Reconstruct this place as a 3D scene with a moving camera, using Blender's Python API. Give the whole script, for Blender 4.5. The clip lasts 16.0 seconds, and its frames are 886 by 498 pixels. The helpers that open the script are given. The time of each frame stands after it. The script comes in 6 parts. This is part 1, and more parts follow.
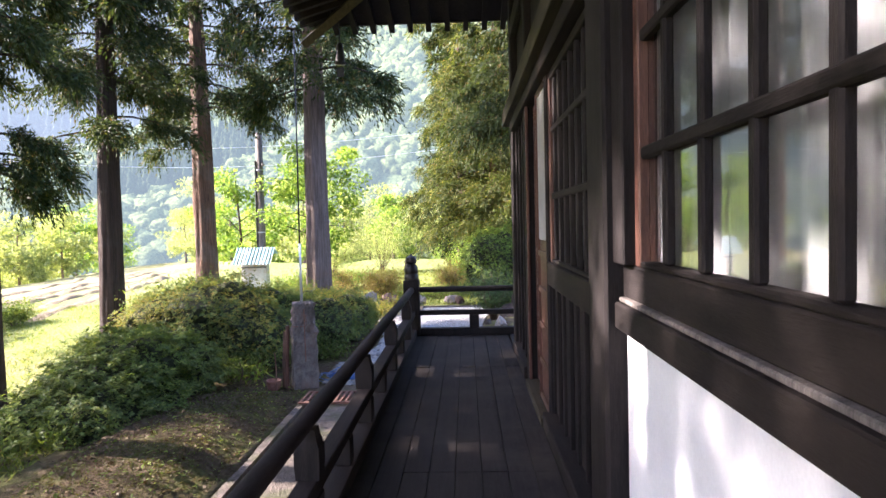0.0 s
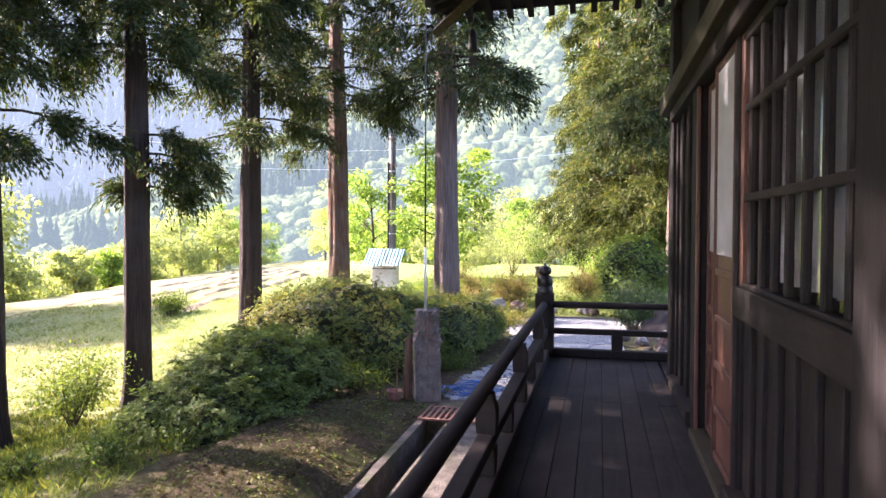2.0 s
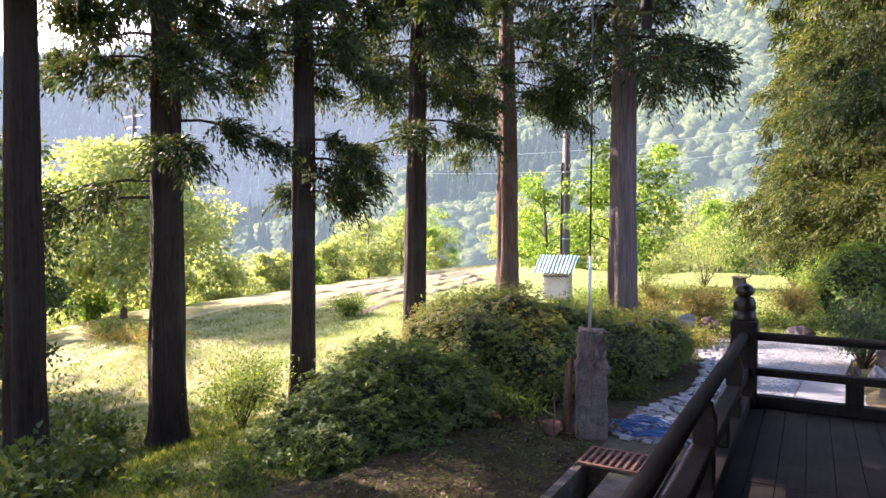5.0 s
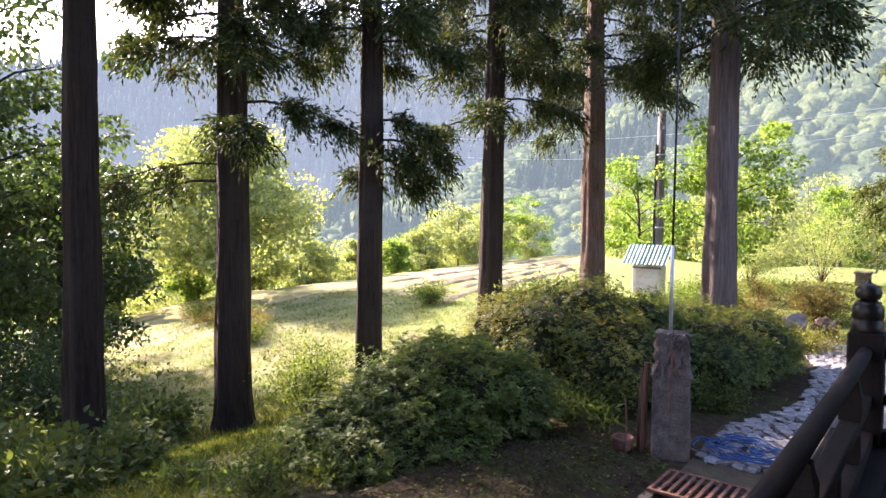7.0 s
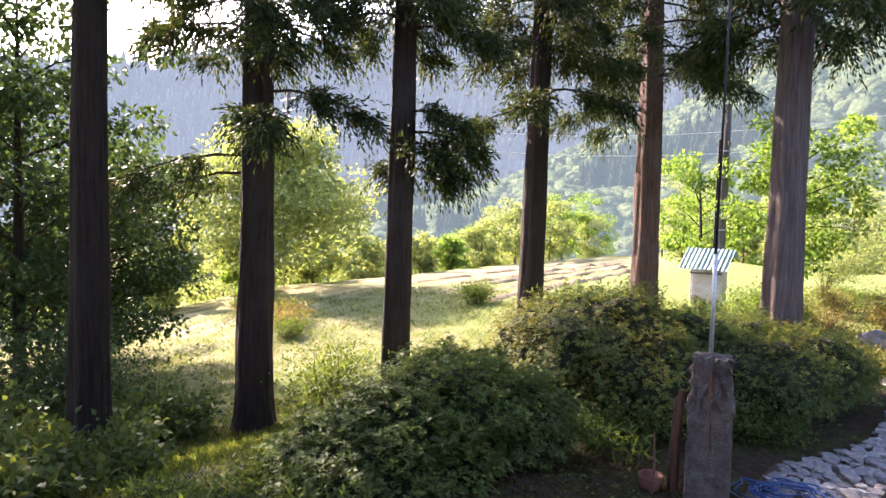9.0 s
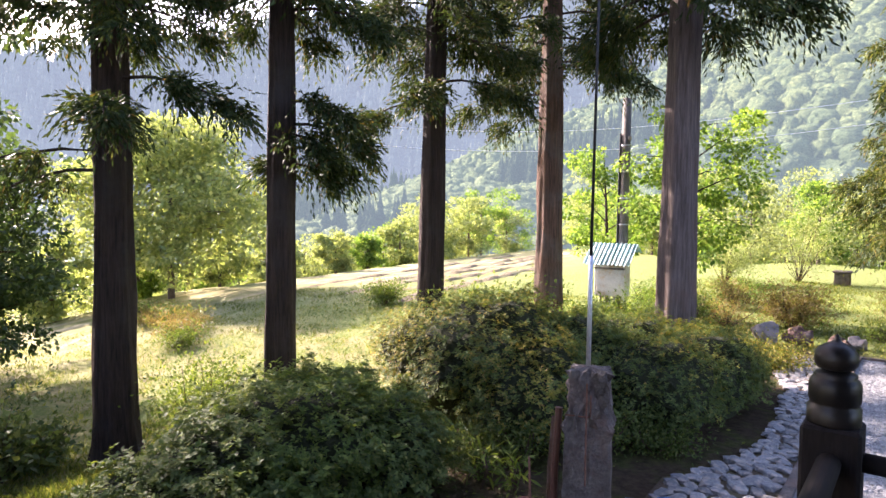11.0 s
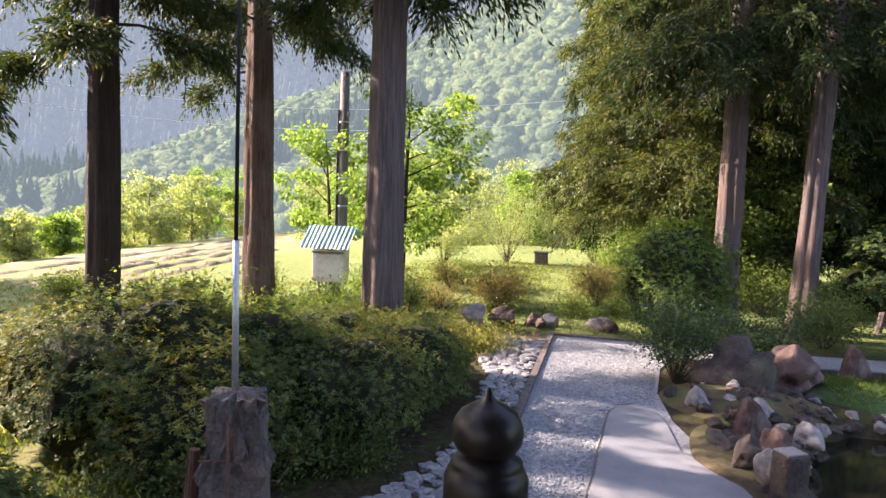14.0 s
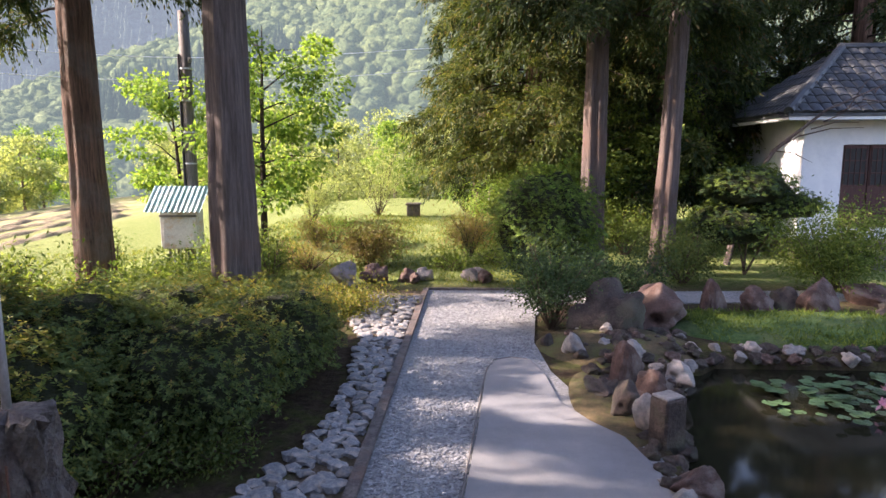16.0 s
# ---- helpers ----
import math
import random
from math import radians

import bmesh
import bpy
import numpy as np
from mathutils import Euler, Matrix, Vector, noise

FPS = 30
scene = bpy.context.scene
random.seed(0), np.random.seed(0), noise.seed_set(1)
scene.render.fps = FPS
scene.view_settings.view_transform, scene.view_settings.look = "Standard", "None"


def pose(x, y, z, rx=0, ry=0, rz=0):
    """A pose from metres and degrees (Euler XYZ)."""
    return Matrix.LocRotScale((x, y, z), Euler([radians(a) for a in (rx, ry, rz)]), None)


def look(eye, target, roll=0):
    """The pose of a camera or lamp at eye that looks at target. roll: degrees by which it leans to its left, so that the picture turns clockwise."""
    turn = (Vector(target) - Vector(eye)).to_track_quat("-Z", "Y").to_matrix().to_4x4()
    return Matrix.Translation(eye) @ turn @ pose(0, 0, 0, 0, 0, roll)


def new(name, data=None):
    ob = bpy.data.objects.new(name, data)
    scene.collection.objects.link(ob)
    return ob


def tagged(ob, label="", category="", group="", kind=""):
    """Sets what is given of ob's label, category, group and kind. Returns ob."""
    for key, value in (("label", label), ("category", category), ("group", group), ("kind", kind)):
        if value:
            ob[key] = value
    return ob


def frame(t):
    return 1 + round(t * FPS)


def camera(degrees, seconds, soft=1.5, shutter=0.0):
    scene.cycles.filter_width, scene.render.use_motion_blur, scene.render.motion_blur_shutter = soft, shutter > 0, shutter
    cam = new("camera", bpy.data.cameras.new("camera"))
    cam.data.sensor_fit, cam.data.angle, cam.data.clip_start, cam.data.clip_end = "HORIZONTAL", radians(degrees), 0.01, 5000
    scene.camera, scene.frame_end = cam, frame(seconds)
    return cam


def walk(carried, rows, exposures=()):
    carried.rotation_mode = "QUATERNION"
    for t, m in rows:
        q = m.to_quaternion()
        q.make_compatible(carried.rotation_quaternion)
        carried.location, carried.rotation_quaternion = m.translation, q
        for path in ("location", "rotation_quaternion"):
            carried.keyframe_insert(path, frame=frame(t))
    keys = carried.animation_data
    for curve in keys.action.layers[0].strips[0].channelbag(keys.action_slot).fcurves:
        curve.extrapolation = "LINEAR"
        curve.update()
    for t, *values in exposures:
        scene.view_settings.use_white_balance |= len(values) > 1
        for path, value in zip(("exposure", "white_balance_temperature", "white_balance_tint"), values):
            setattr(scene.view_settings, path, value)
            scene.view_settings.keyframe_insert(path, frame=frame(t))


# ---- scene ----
cam = camera(70.0, 16.0)
PATH = [
    (0, (0.11, 0.787, 1.401), (0.036, 2.784, 1.32), -1.4),
    (0.5, (0.075, 0.971, 1.385), (-0.116, 2.96, 1.298), -0.1),
    (1, (0.003, 1.237, 1.401), (-0.204, 3.225, 1.315), 0.2),
    (1.5, (-0.024, 1.45, 1.412), (-0.262, 3.434, 1.327), 0.1),
    (2, (-0.008, 1.615, 1.415), (-0.487, 3.556, 1.351), -0.1),
    (2.5, (0.024, 1.811, 1.426), (-0.571, 3.72, 1.373), -0.7),
    (3, (-0.004, 2.046, 1.423), (-0.681, 3.927, 1.382), -0.1),
    (3.5, (-0.047, 2.276, 1.439), (-0.783, 4.135, 1.396), 0.3),
    (4, (-0.083, 2.482, 1.44), (-0.882, 4.315, 1.389), -0.3),
    (4.5, (-0.074, 2.673, 1.439), (-1.089, 4.395, 1.39), 0.3),
    (5, (-0.117, 2.91, 1.42), (-1.123, 4.638, 1.371), 0.0),
    (5.2, (-0.131, 2.977, 1.421), (-1.162, 4.69, 1.366), 0.3),
    (7.5, (-0.236, 4.226, 1.361), (-1.569, 5.713, 1.263), 0.8),
    (8, (-0.275, 4.507, 1.354), (-1.678, 5.928, 1.243), 1.4),
    (10.3, (-0.273, 5.453, 1.514), (-1.615, 6.932, 1.409), 2.4),
    (10.5, (-0.286, 5.568, 1.503), (-1.59, 7.08, 1.386), 2.1),
    (11, (-0.336, 5.977, 1.462), (-1.553, 7.56, 1.353), 0.7),
    (11.5, (-0.306, 6.332, 1.459), (-1.461, 7.961, 1.351), 0.7),
    (12, (-0.295, 6.518, 1.457), (-1.358, 8.208, 1.342), -0.3),
    (12.5, (-0.335, 6.762, 1.451), (-1.274, 8.523, 1.322), 1.7),
    (13, (-0.36, 7.015, 1.454), (-1.142, 8.851, 1.326), 2.1),
    (13.5, (-0.387, 7.23, 1.415), (-0.999, 9.13, 1.283), 2.1),
    (14, (-0.383, 7.484, 1.404), (-0.873, 9.418, 1.259), 1.8),
    (14.5, (-0.347, 7.66, 1.395), (-0.736, 9.614, 1.221), 1.4),
    (15, (-0.376, 7.842, 1.377), (-0.683, 9.807, 1.159), -0.2),
    (15.5, (-0.412, 8.057, 1.366), (-0.617, 10.03, 1.114), 0.5),
    (16, (-0.381, 8.212, 1.36), (-0.479, 10.19, 1.074), -0.2),
]
EXPOSURES = [(0, 2.8, 6100, 27), (1.5, 2.9, 6150, 30), (2.5, 2.75, 6200, 33), (4, 2.48, 6250, 31), (8, 2.36, 6350, 31), (12.5, 2.3, 6350, 30), (14.0, 2.1, 6500, 28), (16, 1.98, 6550, 27)]
walk(cam, [(t, look(eye, target, roll)) for t, eye, target, roll in PATH], EXPOSURES)

# ---- world, sun, exposure ----
SUN_AZ, SUN_EL = 86.0, 31.0     # degrees left of +y, degrees above the horizon
world = bpy.data.worlds.new("sky")
scene.world = world
world.use_nodes = True
wn = world.node_tree
sky = wn.nodes.new("ShaderNodeTexSky")
sky.sky_type = "NISHITA"
sky.sun_disc = False
sky.sun_elevation, sky.sun_rotation = radians(SUN_EL), radians(360 - SUN_AZ)
sky.air_density, sky.dust_density, sky.ozone_density = 1.0, 2.5, 1.0
wn.links.new(sky.outputs[0], wn.nodes["Background"].inputs[0])
wn.nodes["Background"].inputs[1].default_value = 0.15
sun = new("sun", bpy.data.lights.new("sun", "SUN"))
sun.data.energy, sun.data.angle, sun.data.color = 5.0, radians(0.6), (1.0, 0.90, 0.74)
_az, _el = radians(SUN_AZ), radians(SUN_EL)
SUN_DIR = Vector((-math.sin(_az) * math.cos(_el), math.cos(_az) * math.cos(_el), math.sin(_el)))
sun.matrix_world = look(SUN_DIR * 60, (0, 0, 0))
rng = np.random.default_rng(7)


# ---- materials ----
def nodes_of(name):
    m = bpy.data.materials.new(name)
    m.use_nodes = True
    nt = m.node_tree
    return m, nt, nt.nodes["Principled BSDF"]


def add(nt, kind, **values):
    n = nt.nodes.new(kind)
    for key, v in values.items():
        n.inputs[key.replace("_", " ")].default_value = v
    return n


def coords(nt, stretch=(1, 1, 1), world_space=False):
    if world_space:
        src = nt.nodes.new("ShaderNodeNewGeometry").outputs["Position"]
    else:
        src = nt.nodes.new("ShaderNodeTexCoord").outputs["Object"]
    mp = nt.nodes.new("ShaderNodeMapping")
    mp.inputs["Scale"].default_value = stretch
    nt.links.new(src, mp.inputs[0])
    return mp.outputs[0]


def ramp(nt, src, stops):
    r = nt.nodes.new("ShaderNodeValToRGB")
    els = r.color_ramp.elements
    while len(els) < len(stops):
        els.new(0.5)
    for e, (p, c) in zip(els, stops):
        e.position, e.color = p, (*c, 1)
    nt.links.new(src, r.inputs[0])
    return r.outputs[0]


def mixed(nt, a, b, fac, blend="MIX"):
    m = nt.nodes.new("ShaderNodeMix")
    m.data_type, m.blend_type = "RGBA", blend
    for sock, v in ((m.inputs[0], fac), (m.inputs[6], a), (m.inputs[7], b)):
        if isinstance(v, bpy.types.NodeSocket):
            nt.links.new(v, sock)
        elif isinstance(v, tuple):
            sock.default_value = (*v, 1)
        else:
            sock.default_value = v
    return m.outputs[2]


def surface(name, dark, light, rough=0.8, scale=8.0, stretch=(1, 1, 1), bump=0.4, fine=60.0, stain=None, stain_scale=1.2,
            metal=0.0, spec=0.3, vary=0.0, world_space=False, depth=0.02, speck=0.6):
    """A rough surface: grain between two colours, stains at a larger scale, relief."""
    m, nt, p = nodes_of(name)
    co = coords(nt, stretch, world_space)
    n1 = add(nt, "ShaderNodeTexNoise", Scale=scale, Detail=8.0, Roughness=0.65)
    n2 = add(nt, "ShaderNodeTexNoise", Scale=fine, Detail=4.0, Roughness=0.6)
    for n in (n1, n2):
        nt.links.new(co, n.inputs["Vector"])
    col = ramp(nt, n1.outputs[0], [(0.3, dark), (0.7, light)])
    col = mixed(nt, col, ramp(nt, n2.outputs[0], [(0.3, (0.55, 0.55, 0.55)), (0.7, (1.25, 1.25, 1.25))]), speck, "MULTIPLY")
    if stain:
        n3 = add(nt, "ShaderNodeTexNoise", Scale=stain_scale, Detail=6.0, Roughness=0.7)
        nt.links.new(coords(nt, (1, 1, 1), world_space), n3.inputs["Vector"])
        mask = ramp(nt, n3.outputs[0], [(0.48, (0, 0, 0)), (0.66, (1, 1, 1))])
        col = mixed(nt, col, stain, mask)
    if vary:
        oi = nt.nodes.new("ShaderNodeObjectInfo")
        v = ramp(nt, oi.outputs["Random"], [(0.0, (1 - vary,) * 3), (1.0, (1 + vary,) * 3)])
        col = mixed(nt, col, v, 1.0, "MULTIPLY")
    nt.links.new(col, p.inputs["Base Color"])
    p.inputs["Roughness"].default_value, p.inputs["Metallic"].default_value = rough, metal
    p.inputs["Specular IOR Level"].default_value = spec
    if bump:
        b = add(nt, "ShaderNodeBump", Strength=bump, Distance=depth)
        s = nt.nodes.new("ShaderNodeMath")
        s.operation = "ADD"
        nt.links.new(n1.outputs[0], s.inputs[0])
        nt.links.new(n2.outputs[0], s.inputs[1])
        nt.links.new(s.outputs[0], b.inputs["Height"])
        nt.links.new(b.outputs[0], p.inputs["Normal"])
    return m


def leafy(name, stops, through_light=0.45, gloss=0.25):
    """Leaves: a colour for each leaf, light coming through them."""
    m, nt, p = nodes_of(name)
    geo = nt.nodes.new("ShaderNodeNewGeometry")
    col = ramp(nt, geo.outputs["Random Per Island"], stops)
    big = add(nt, "ShaderNodeTexNoise", Scale=1.1, Detail=2.0)
    nt.links.new(geo.outputs["Position"], big.inputs["Vector"])
    col = mixed(nt, col, ramp(nt, big.outputs[0], [(0.3, (0.7, 0.75, 0.7)), (0.7, (1.25, 1.2, 1.05))]), 1.0, "MULTIPLY")
    nt.links.new(col, p.inputs["Base Color"])
    p.inputs["Roughness"].default_value = 0.55
    p.inputs["Specular IOR Level"].default_value = gloss
    t = nt.nodes.new("ShaderNodeBsdfTranslucent")
    nt.links.new(mixed(nt, col, (1.25, 1.2, 0.5), 1.0, "MULTIPLY"), t.inputs[0])
    mix = add(nt, "ShaderNodeMixShader", Fac=through_light)
    nt.links.new(p.outputs[0], mix.inputs[1])
    nt.links.new(t.outputs[0], mix.inputs[2])
    out = nt.nodes["Material Output"]
    nt.links.new(mix.outputs[0], out.inputs[0])
    return m


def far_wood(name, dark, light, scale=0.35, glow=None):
    """A wooded slope; glow is emission standing in for air haze, on near and far hills."""
    m, nt, p = nodes_of(name)
    geo = nt.nodes.new("ShaderNodeNewGeometry")
    n = add(nt, "ShaderNodeTexNoise", Scale=scale, Detail=9.0, Roughness=0.75)
    nt.links.new(geo.outputs["Position"], n.inputs["Vector"])
    col = ramp(nt, n.outputs[0], [(0.35, dark), (0.65, light)])
    tone = ramp(nt, geo.outputs["Random Per Island"], [(0.0, (0.78, 0.84, 0.82)), (1.0, (1.22, 1.16, 1.0))])
    nt.links.new(mixed(nt, col, tone, 1.0, "MULTIPLY"), p.inputs["Base Color"])
    p.inputs["Roughness"].default_value, p.inputs["Specular IOR Level"].default_value = 0.9, 0.05
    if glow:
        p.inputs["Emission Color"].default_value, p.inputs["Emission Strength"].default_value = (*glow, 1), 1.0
    b = add(nt, "ShaderNodeBump", Strength=1.0, Distance=1.5)
    nt.links.new(n.outputs[0], b.inputs["Height"])
    nt.links.new(b.outputs[0], p.inputs["Normal"])
    return m


M = {}
M["old_wood"] = surface("old_wood", (0.009, 0.0075, 0.0078), (0.025, 0.0195, 0.019), 0.75, 5, (6, 6, 0.6), 0.35, 40, (0.026, 0.020, 0.018), 0.9, spec=0.2, depth=0.006)
M["old_wood_y"] = surface("old_wood_y", (0.010, 0.008, 0.008), (0.026, 0.020, 0.019), 0.75, 5, (6, 0.6, 6), 0.35, 40, (0.032, 0.024, 0.021), 0.9, spec=0.2, depth=0.006)
M["deck_wood"] = surface("deck_wood", (0.022, 0.019, 0.018), (0.042, 0.036, 0.034), 0.75, 5, (7, 0.5, 7), 0.3, 45, (0.050, 0.043, 0.038), 1.3, vary=0.04, spec=0.12, depth=0.004)
M["red_wood"] = surface("red_wood", (0.06, 0.027, 0.019), (0.16, 0.075, 0.054), 0.5, 5, (7, 7, 0.7), 0.3, 40, (0.09, 0.04, 0.03), 1.5, depth=0.004)
M["beam_wood"] = surface("beam_wood", (0.025, 0.021, 0.012), (0.085, 0.072, 0.04), 0.8, 5, (6, 0.5, 6), 0.35, 40, (0.05, 0.042, 0.025), 1.0, depth=0.005)
M["grey_wood"] = surface("grey_wood", (0.09, 0.08, 0.075), (0.24, 0.21, 0.19), 0.8, 5, (8, 8, 0.5), 0.4, 40, depth=0.006)
M["plaster"] = surface("plaster", (0.72, 0.73, 0.76), (0.84, 0.84, 0.85), 0.8, 2.5, (1, 1, 1), 0.15, 90, (0.68, 0.69, 0.72), 2.2, depth=0.003, speck=0.12)
M["paper"] = surface("paper", (0.36, 0.36, 0.36), (0.45, 0.45, 0.44), 0.9, 4, (1, 1, 1), 0.05, 90, (0.42, 0.40, 0.37), 1.0, speck=0.1)
M["curtain"] = surface("curtain", (0.24, 0.245, 0.255), (0.32, 0.32, 0.33), 0.9, 2, (1, 9, 0.15), 0.3, 80, depth=0.03, speck=0.1)
M["room"] = surface("room", (0.05, 0.04, 0.03), (0.1, 0.08, 0.07), 0.8)
M["lacquer"] = surface("lacquer", (0.008, 0.007, 0.007), (0.02, 0.017, 0.016), 0.38, 9, (1, 1, 1), 0.12, 70, (0.03, 0.024, 0.022), 5, spec=0.35, depth=0.003)
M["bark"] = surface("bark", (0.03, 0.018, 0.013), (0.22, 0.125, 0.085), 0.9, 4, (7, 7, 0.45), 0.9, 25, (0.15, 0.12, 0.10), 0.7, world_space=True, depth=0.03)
# bark again in near-black tones: shade of backlit trunks is in the colour
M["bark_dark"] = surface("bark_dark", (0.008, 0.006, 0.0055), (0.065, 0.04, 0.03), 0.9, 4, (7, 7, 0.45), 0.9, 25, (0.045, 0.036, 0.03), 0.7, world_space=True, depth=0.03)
M["bark_grey"] = surface("bark_grey", (0.055, 0.042, 0.038), (0.19, 0.145, 0.13), 0.9, 4, (7, 7, 0.4), 0.8, 25, (0.14, 0.085, 0.066), 0.6, world_space=True, depth=0.025)
M["twig"] = surface("twig", (0.05, 0.035, 0.025), (0.13, 0.09, 0.06), 0.9, 10)
M["concrete_old"] = surface("concrete_old", (0.07, 0.058, 0.053), (0.22, 0.19, 0.175), 0.95, 7, (1, 1, 1), 1.0, 40, (0.17, 0.115, 0.095), 3.0, depth=0.03)
M["drain_concrete"] = surface("drain_concrete", (0.05, 0.042, 0.034), (0.17, 0.14, 0.12), 0.95, 7, (1, 1, 1), 1.0, 40, (0.06, 0.065, 0.03), 2.2, depth=0.03)
M["slab"] = surface("slab", (0.15, 0.152, 0.158), (0.23, 0.23, 0.235), 0.85, 1.5, (1, 1, 1), 0.12, 120, (0.25, 0.235, 0.22), 0.6, world_space=True, depth=0.004, speck=0.35)
M["gravel"] = surface("gravel", (0.10, 0.102, 0.108), (0.46, 0.455, 0.455), 0.95, 28, (1, 1, 1), 1.0, 110, (0.30, 0.29, 0.27), 0.7, world_space=True, depth=0.02)
M["pebble"] = surface("pebble", (0.13, 0.133, 0.14), (0.42, 0.42, 0.42), 0.85, 14, (1, 1, 1), 0.3, 90, world_space=True)
M["cobble"] = surface("cobble", (0.12, 0.125, 0.135), (0.27, 0.27, 0.27), 0.8, 6, (1, 1, 1), 0.4, 60, (0.36, 0.3, 0.25), 2.0, vary=0.3, depth=0.01)
M["rock_red"] = surface("rock_red", (0.05, 0.03, 0.025), (0.17, 0.10, 0.08), 0.85, 4, (1, 1, 1), 0.8, 40, (0.2, 0.16, 0.14), 1.6, depth=0.03)
M["rock_dark"] = surface("rock_dark", (0.035, 0.027, 0.024), (0.12, 0.088, 0.075), 0.85, 4, (1, 1, 1), 0.8, 40, (0.09, 0.09, 0.06), 1.6, vary=0.25, depth=0.03)
M["rock_pale"] = surface("rock_pale", (0.16, 0.142, 0.132), (0.34, 0.31, 0.285), 0.8, 5, (1, 1, 1), 0.5, 45, (0.38, 0.3, 0.26), 1.6, vary=0.2, depth=0.02)
M["moss"] = surface("moss", (0.05, 0.045, 0.022), (0.15, 0.105, 0.055), 1.0, 9, (1, 1, 1), 1.0, 70, (0.10, 0.11, 0.035), 2.0, world_space=True, depth=0.02)
M["soil"] = surface("soil", (0.07, 0.05, 0.035), (0.17, 0.125, 0.085), 1.0, 7, (1, 1, 1), 1.0, 60, (0.09, 0.095, 0.035), 1.4, world_space=True, depth=0.03)
M["rust"] = surface("rust", (0.10, 0.045, 0.03), (0.24, 0.12, 0.085), 0.8, 12, (1, 1, 1), 0.5, 70, depth=0.005)
M["steel"] = surface("steel", (0.5, 0.52, 0.55), (0.66, 0.67, 0.7), 0.4, 6, (1, 1, 0.4), 0.08, 60, metal=0.6)
M["black_metal"] = surface("black_metal", (0.012, 0.012, 0.013), (0.035, 0.035, 0.036), 0.5, 8, (1, 1, 0.4), 0.1, 60)
M["tin_teal"] = surface("tin_teal", (0.22, 0.40, 0.44), (0.42, 0.60, 0.63), 0.5, 5, (2, 2, 0.8), 0.15, 40, (0.55, 0.62, 0.62), 3.0, metal=0.15)
M["box_paint"] = surface("box_paint", (0.5, 0.46, 0.40), (0.68, 0.65, 0.58), 0.7, 4, (1, 1, 1), 0.15, 50, (0.45, 0.28, 0.14), 2.2)
M["tile"] = surface("tile", (0.03, 0.032, 0.036), (0.08, 0.085, 0.09), 0.45, 6, (1, 1, 1), 0.2, 40, vary=0.2)
M["hose_blue"] = surface("hose_blue", (0.02, 0.06, 0.17), (0.05, 0.13, 0.33), 0.35, 8, (1, 1, 1), 0.05, 40)
M["clay_pot"] = surface("clay_pot", (0.16, 0.07, 0.05), (0.3, 0.15, 0.11), 0.8, 8)
M["brown_door"] = surface("brown_door", (0.05, 0.02, 0.018), (0.11, 0.045, 0.04), 0.5, 6, (6, 6, 0.6), 0.2)
M["pad"] = surface("pad", (0.04, 0.085, 0.035), (0.10, 0.165, 0.07), 0.35, 8, (1, 1, 1), 0.15, 40, vary=0.25)
M["petal"] = surface("petal", (0.7, 0.25, 0.4), (0.85, 0.45, 0.55), 0.6, 8)
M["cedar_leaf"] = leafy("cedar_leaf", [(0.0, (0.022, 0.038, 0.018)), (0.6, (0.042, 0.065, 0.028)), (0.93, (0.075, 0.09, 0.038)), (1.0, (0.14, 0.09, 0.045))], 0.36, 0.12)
# lighter golden needles of the great cedar: its sunlight is put into the colour
M["cedar_sunlit"] = leafy("cedar_sunlit", [(0.0, (0.034, 0.056, 0.02)), (0.55, (0.075, 0.10, 0.034)), (0.9, (0.14, 0.155, 0.055)), (1.0, (0.17, 0.13, 0.06))], 0.42, 0.15)
M["azalea_leaf"] = leafy("azalea_leaf", [(0.0, (0.06, 0.095, 0.036)), (0.7, (0.115, 0.16, 0.055)), (1.0, (0.18, 0.20, 0.07))], 0.4, 0.15)
# yellowish leaf tone that also carries the sunlight on the azaleas
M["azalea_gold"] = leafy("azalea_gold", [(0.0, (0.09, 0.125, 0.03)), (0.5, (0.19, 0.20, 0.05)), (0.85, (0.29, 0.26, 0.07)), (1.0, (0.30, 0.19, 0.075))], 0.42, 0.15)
M["dark_leaf"] = leafy("dark_leaf", [(0.0, (0.035, 0.065, 0.032)), (0.7, (0.06, 0.105, 0.05)), (1.0, (0.10, 0.145, 0.06))], 0.38, 0.25)
M["bright_leaf"] = leafy("bright_leaf", [(0.0, (0.10, 0.19, 0.045)), (0.6, (0.18, 0.29, 0.075)), (1.0, (0.28, 0.38, 0.11))], 0.55, 0.15)
# far trees' light green, paled and greyed to put distance haze into it
M["hazy_leaf"] = leafy("hazy_leaf", [(0.0, (0.20, 0.26, 0.13)), (0.6, (0.30, 0.36, 0.19)), (1.0, (0.44, 0.48, 0.28))], 0.5, 0.15)
M["straw_leaf"] = leafy("straw_leaf", [(0.0, (0.17, 0.13, 0.06)), (0.6, (0.28, 0.20, 0.10)), (1.0, (0.2, 0.24, 0.06))], 0.4)
M["grass_blade"] = leafy("grass_blade", [(0.0, (0.08, 0.12, 0.03)), (0.6, (0.15, 0.19, 0.045)), (1.0, (0.28, 0.28, 0.09))], 0.45, 0.1)
M["moss_blade"] = leafy("moss_blade", [(0.0, (0.04, 0.05, 0.016)), (0.6, (0.075, 0.085, 0.026)), (1.0, (0.12, 0.10, 0.04))], 0.3, 0.1)
M["weed_leaf"] = leafy("weed_leaf", [(0.0, (0.07, 0.115, 0.032)), (0.7, (0.13, 0.185, 0.05)), (1.0, (0.22, 0.27, 0.075))], 0.45, 0.15)
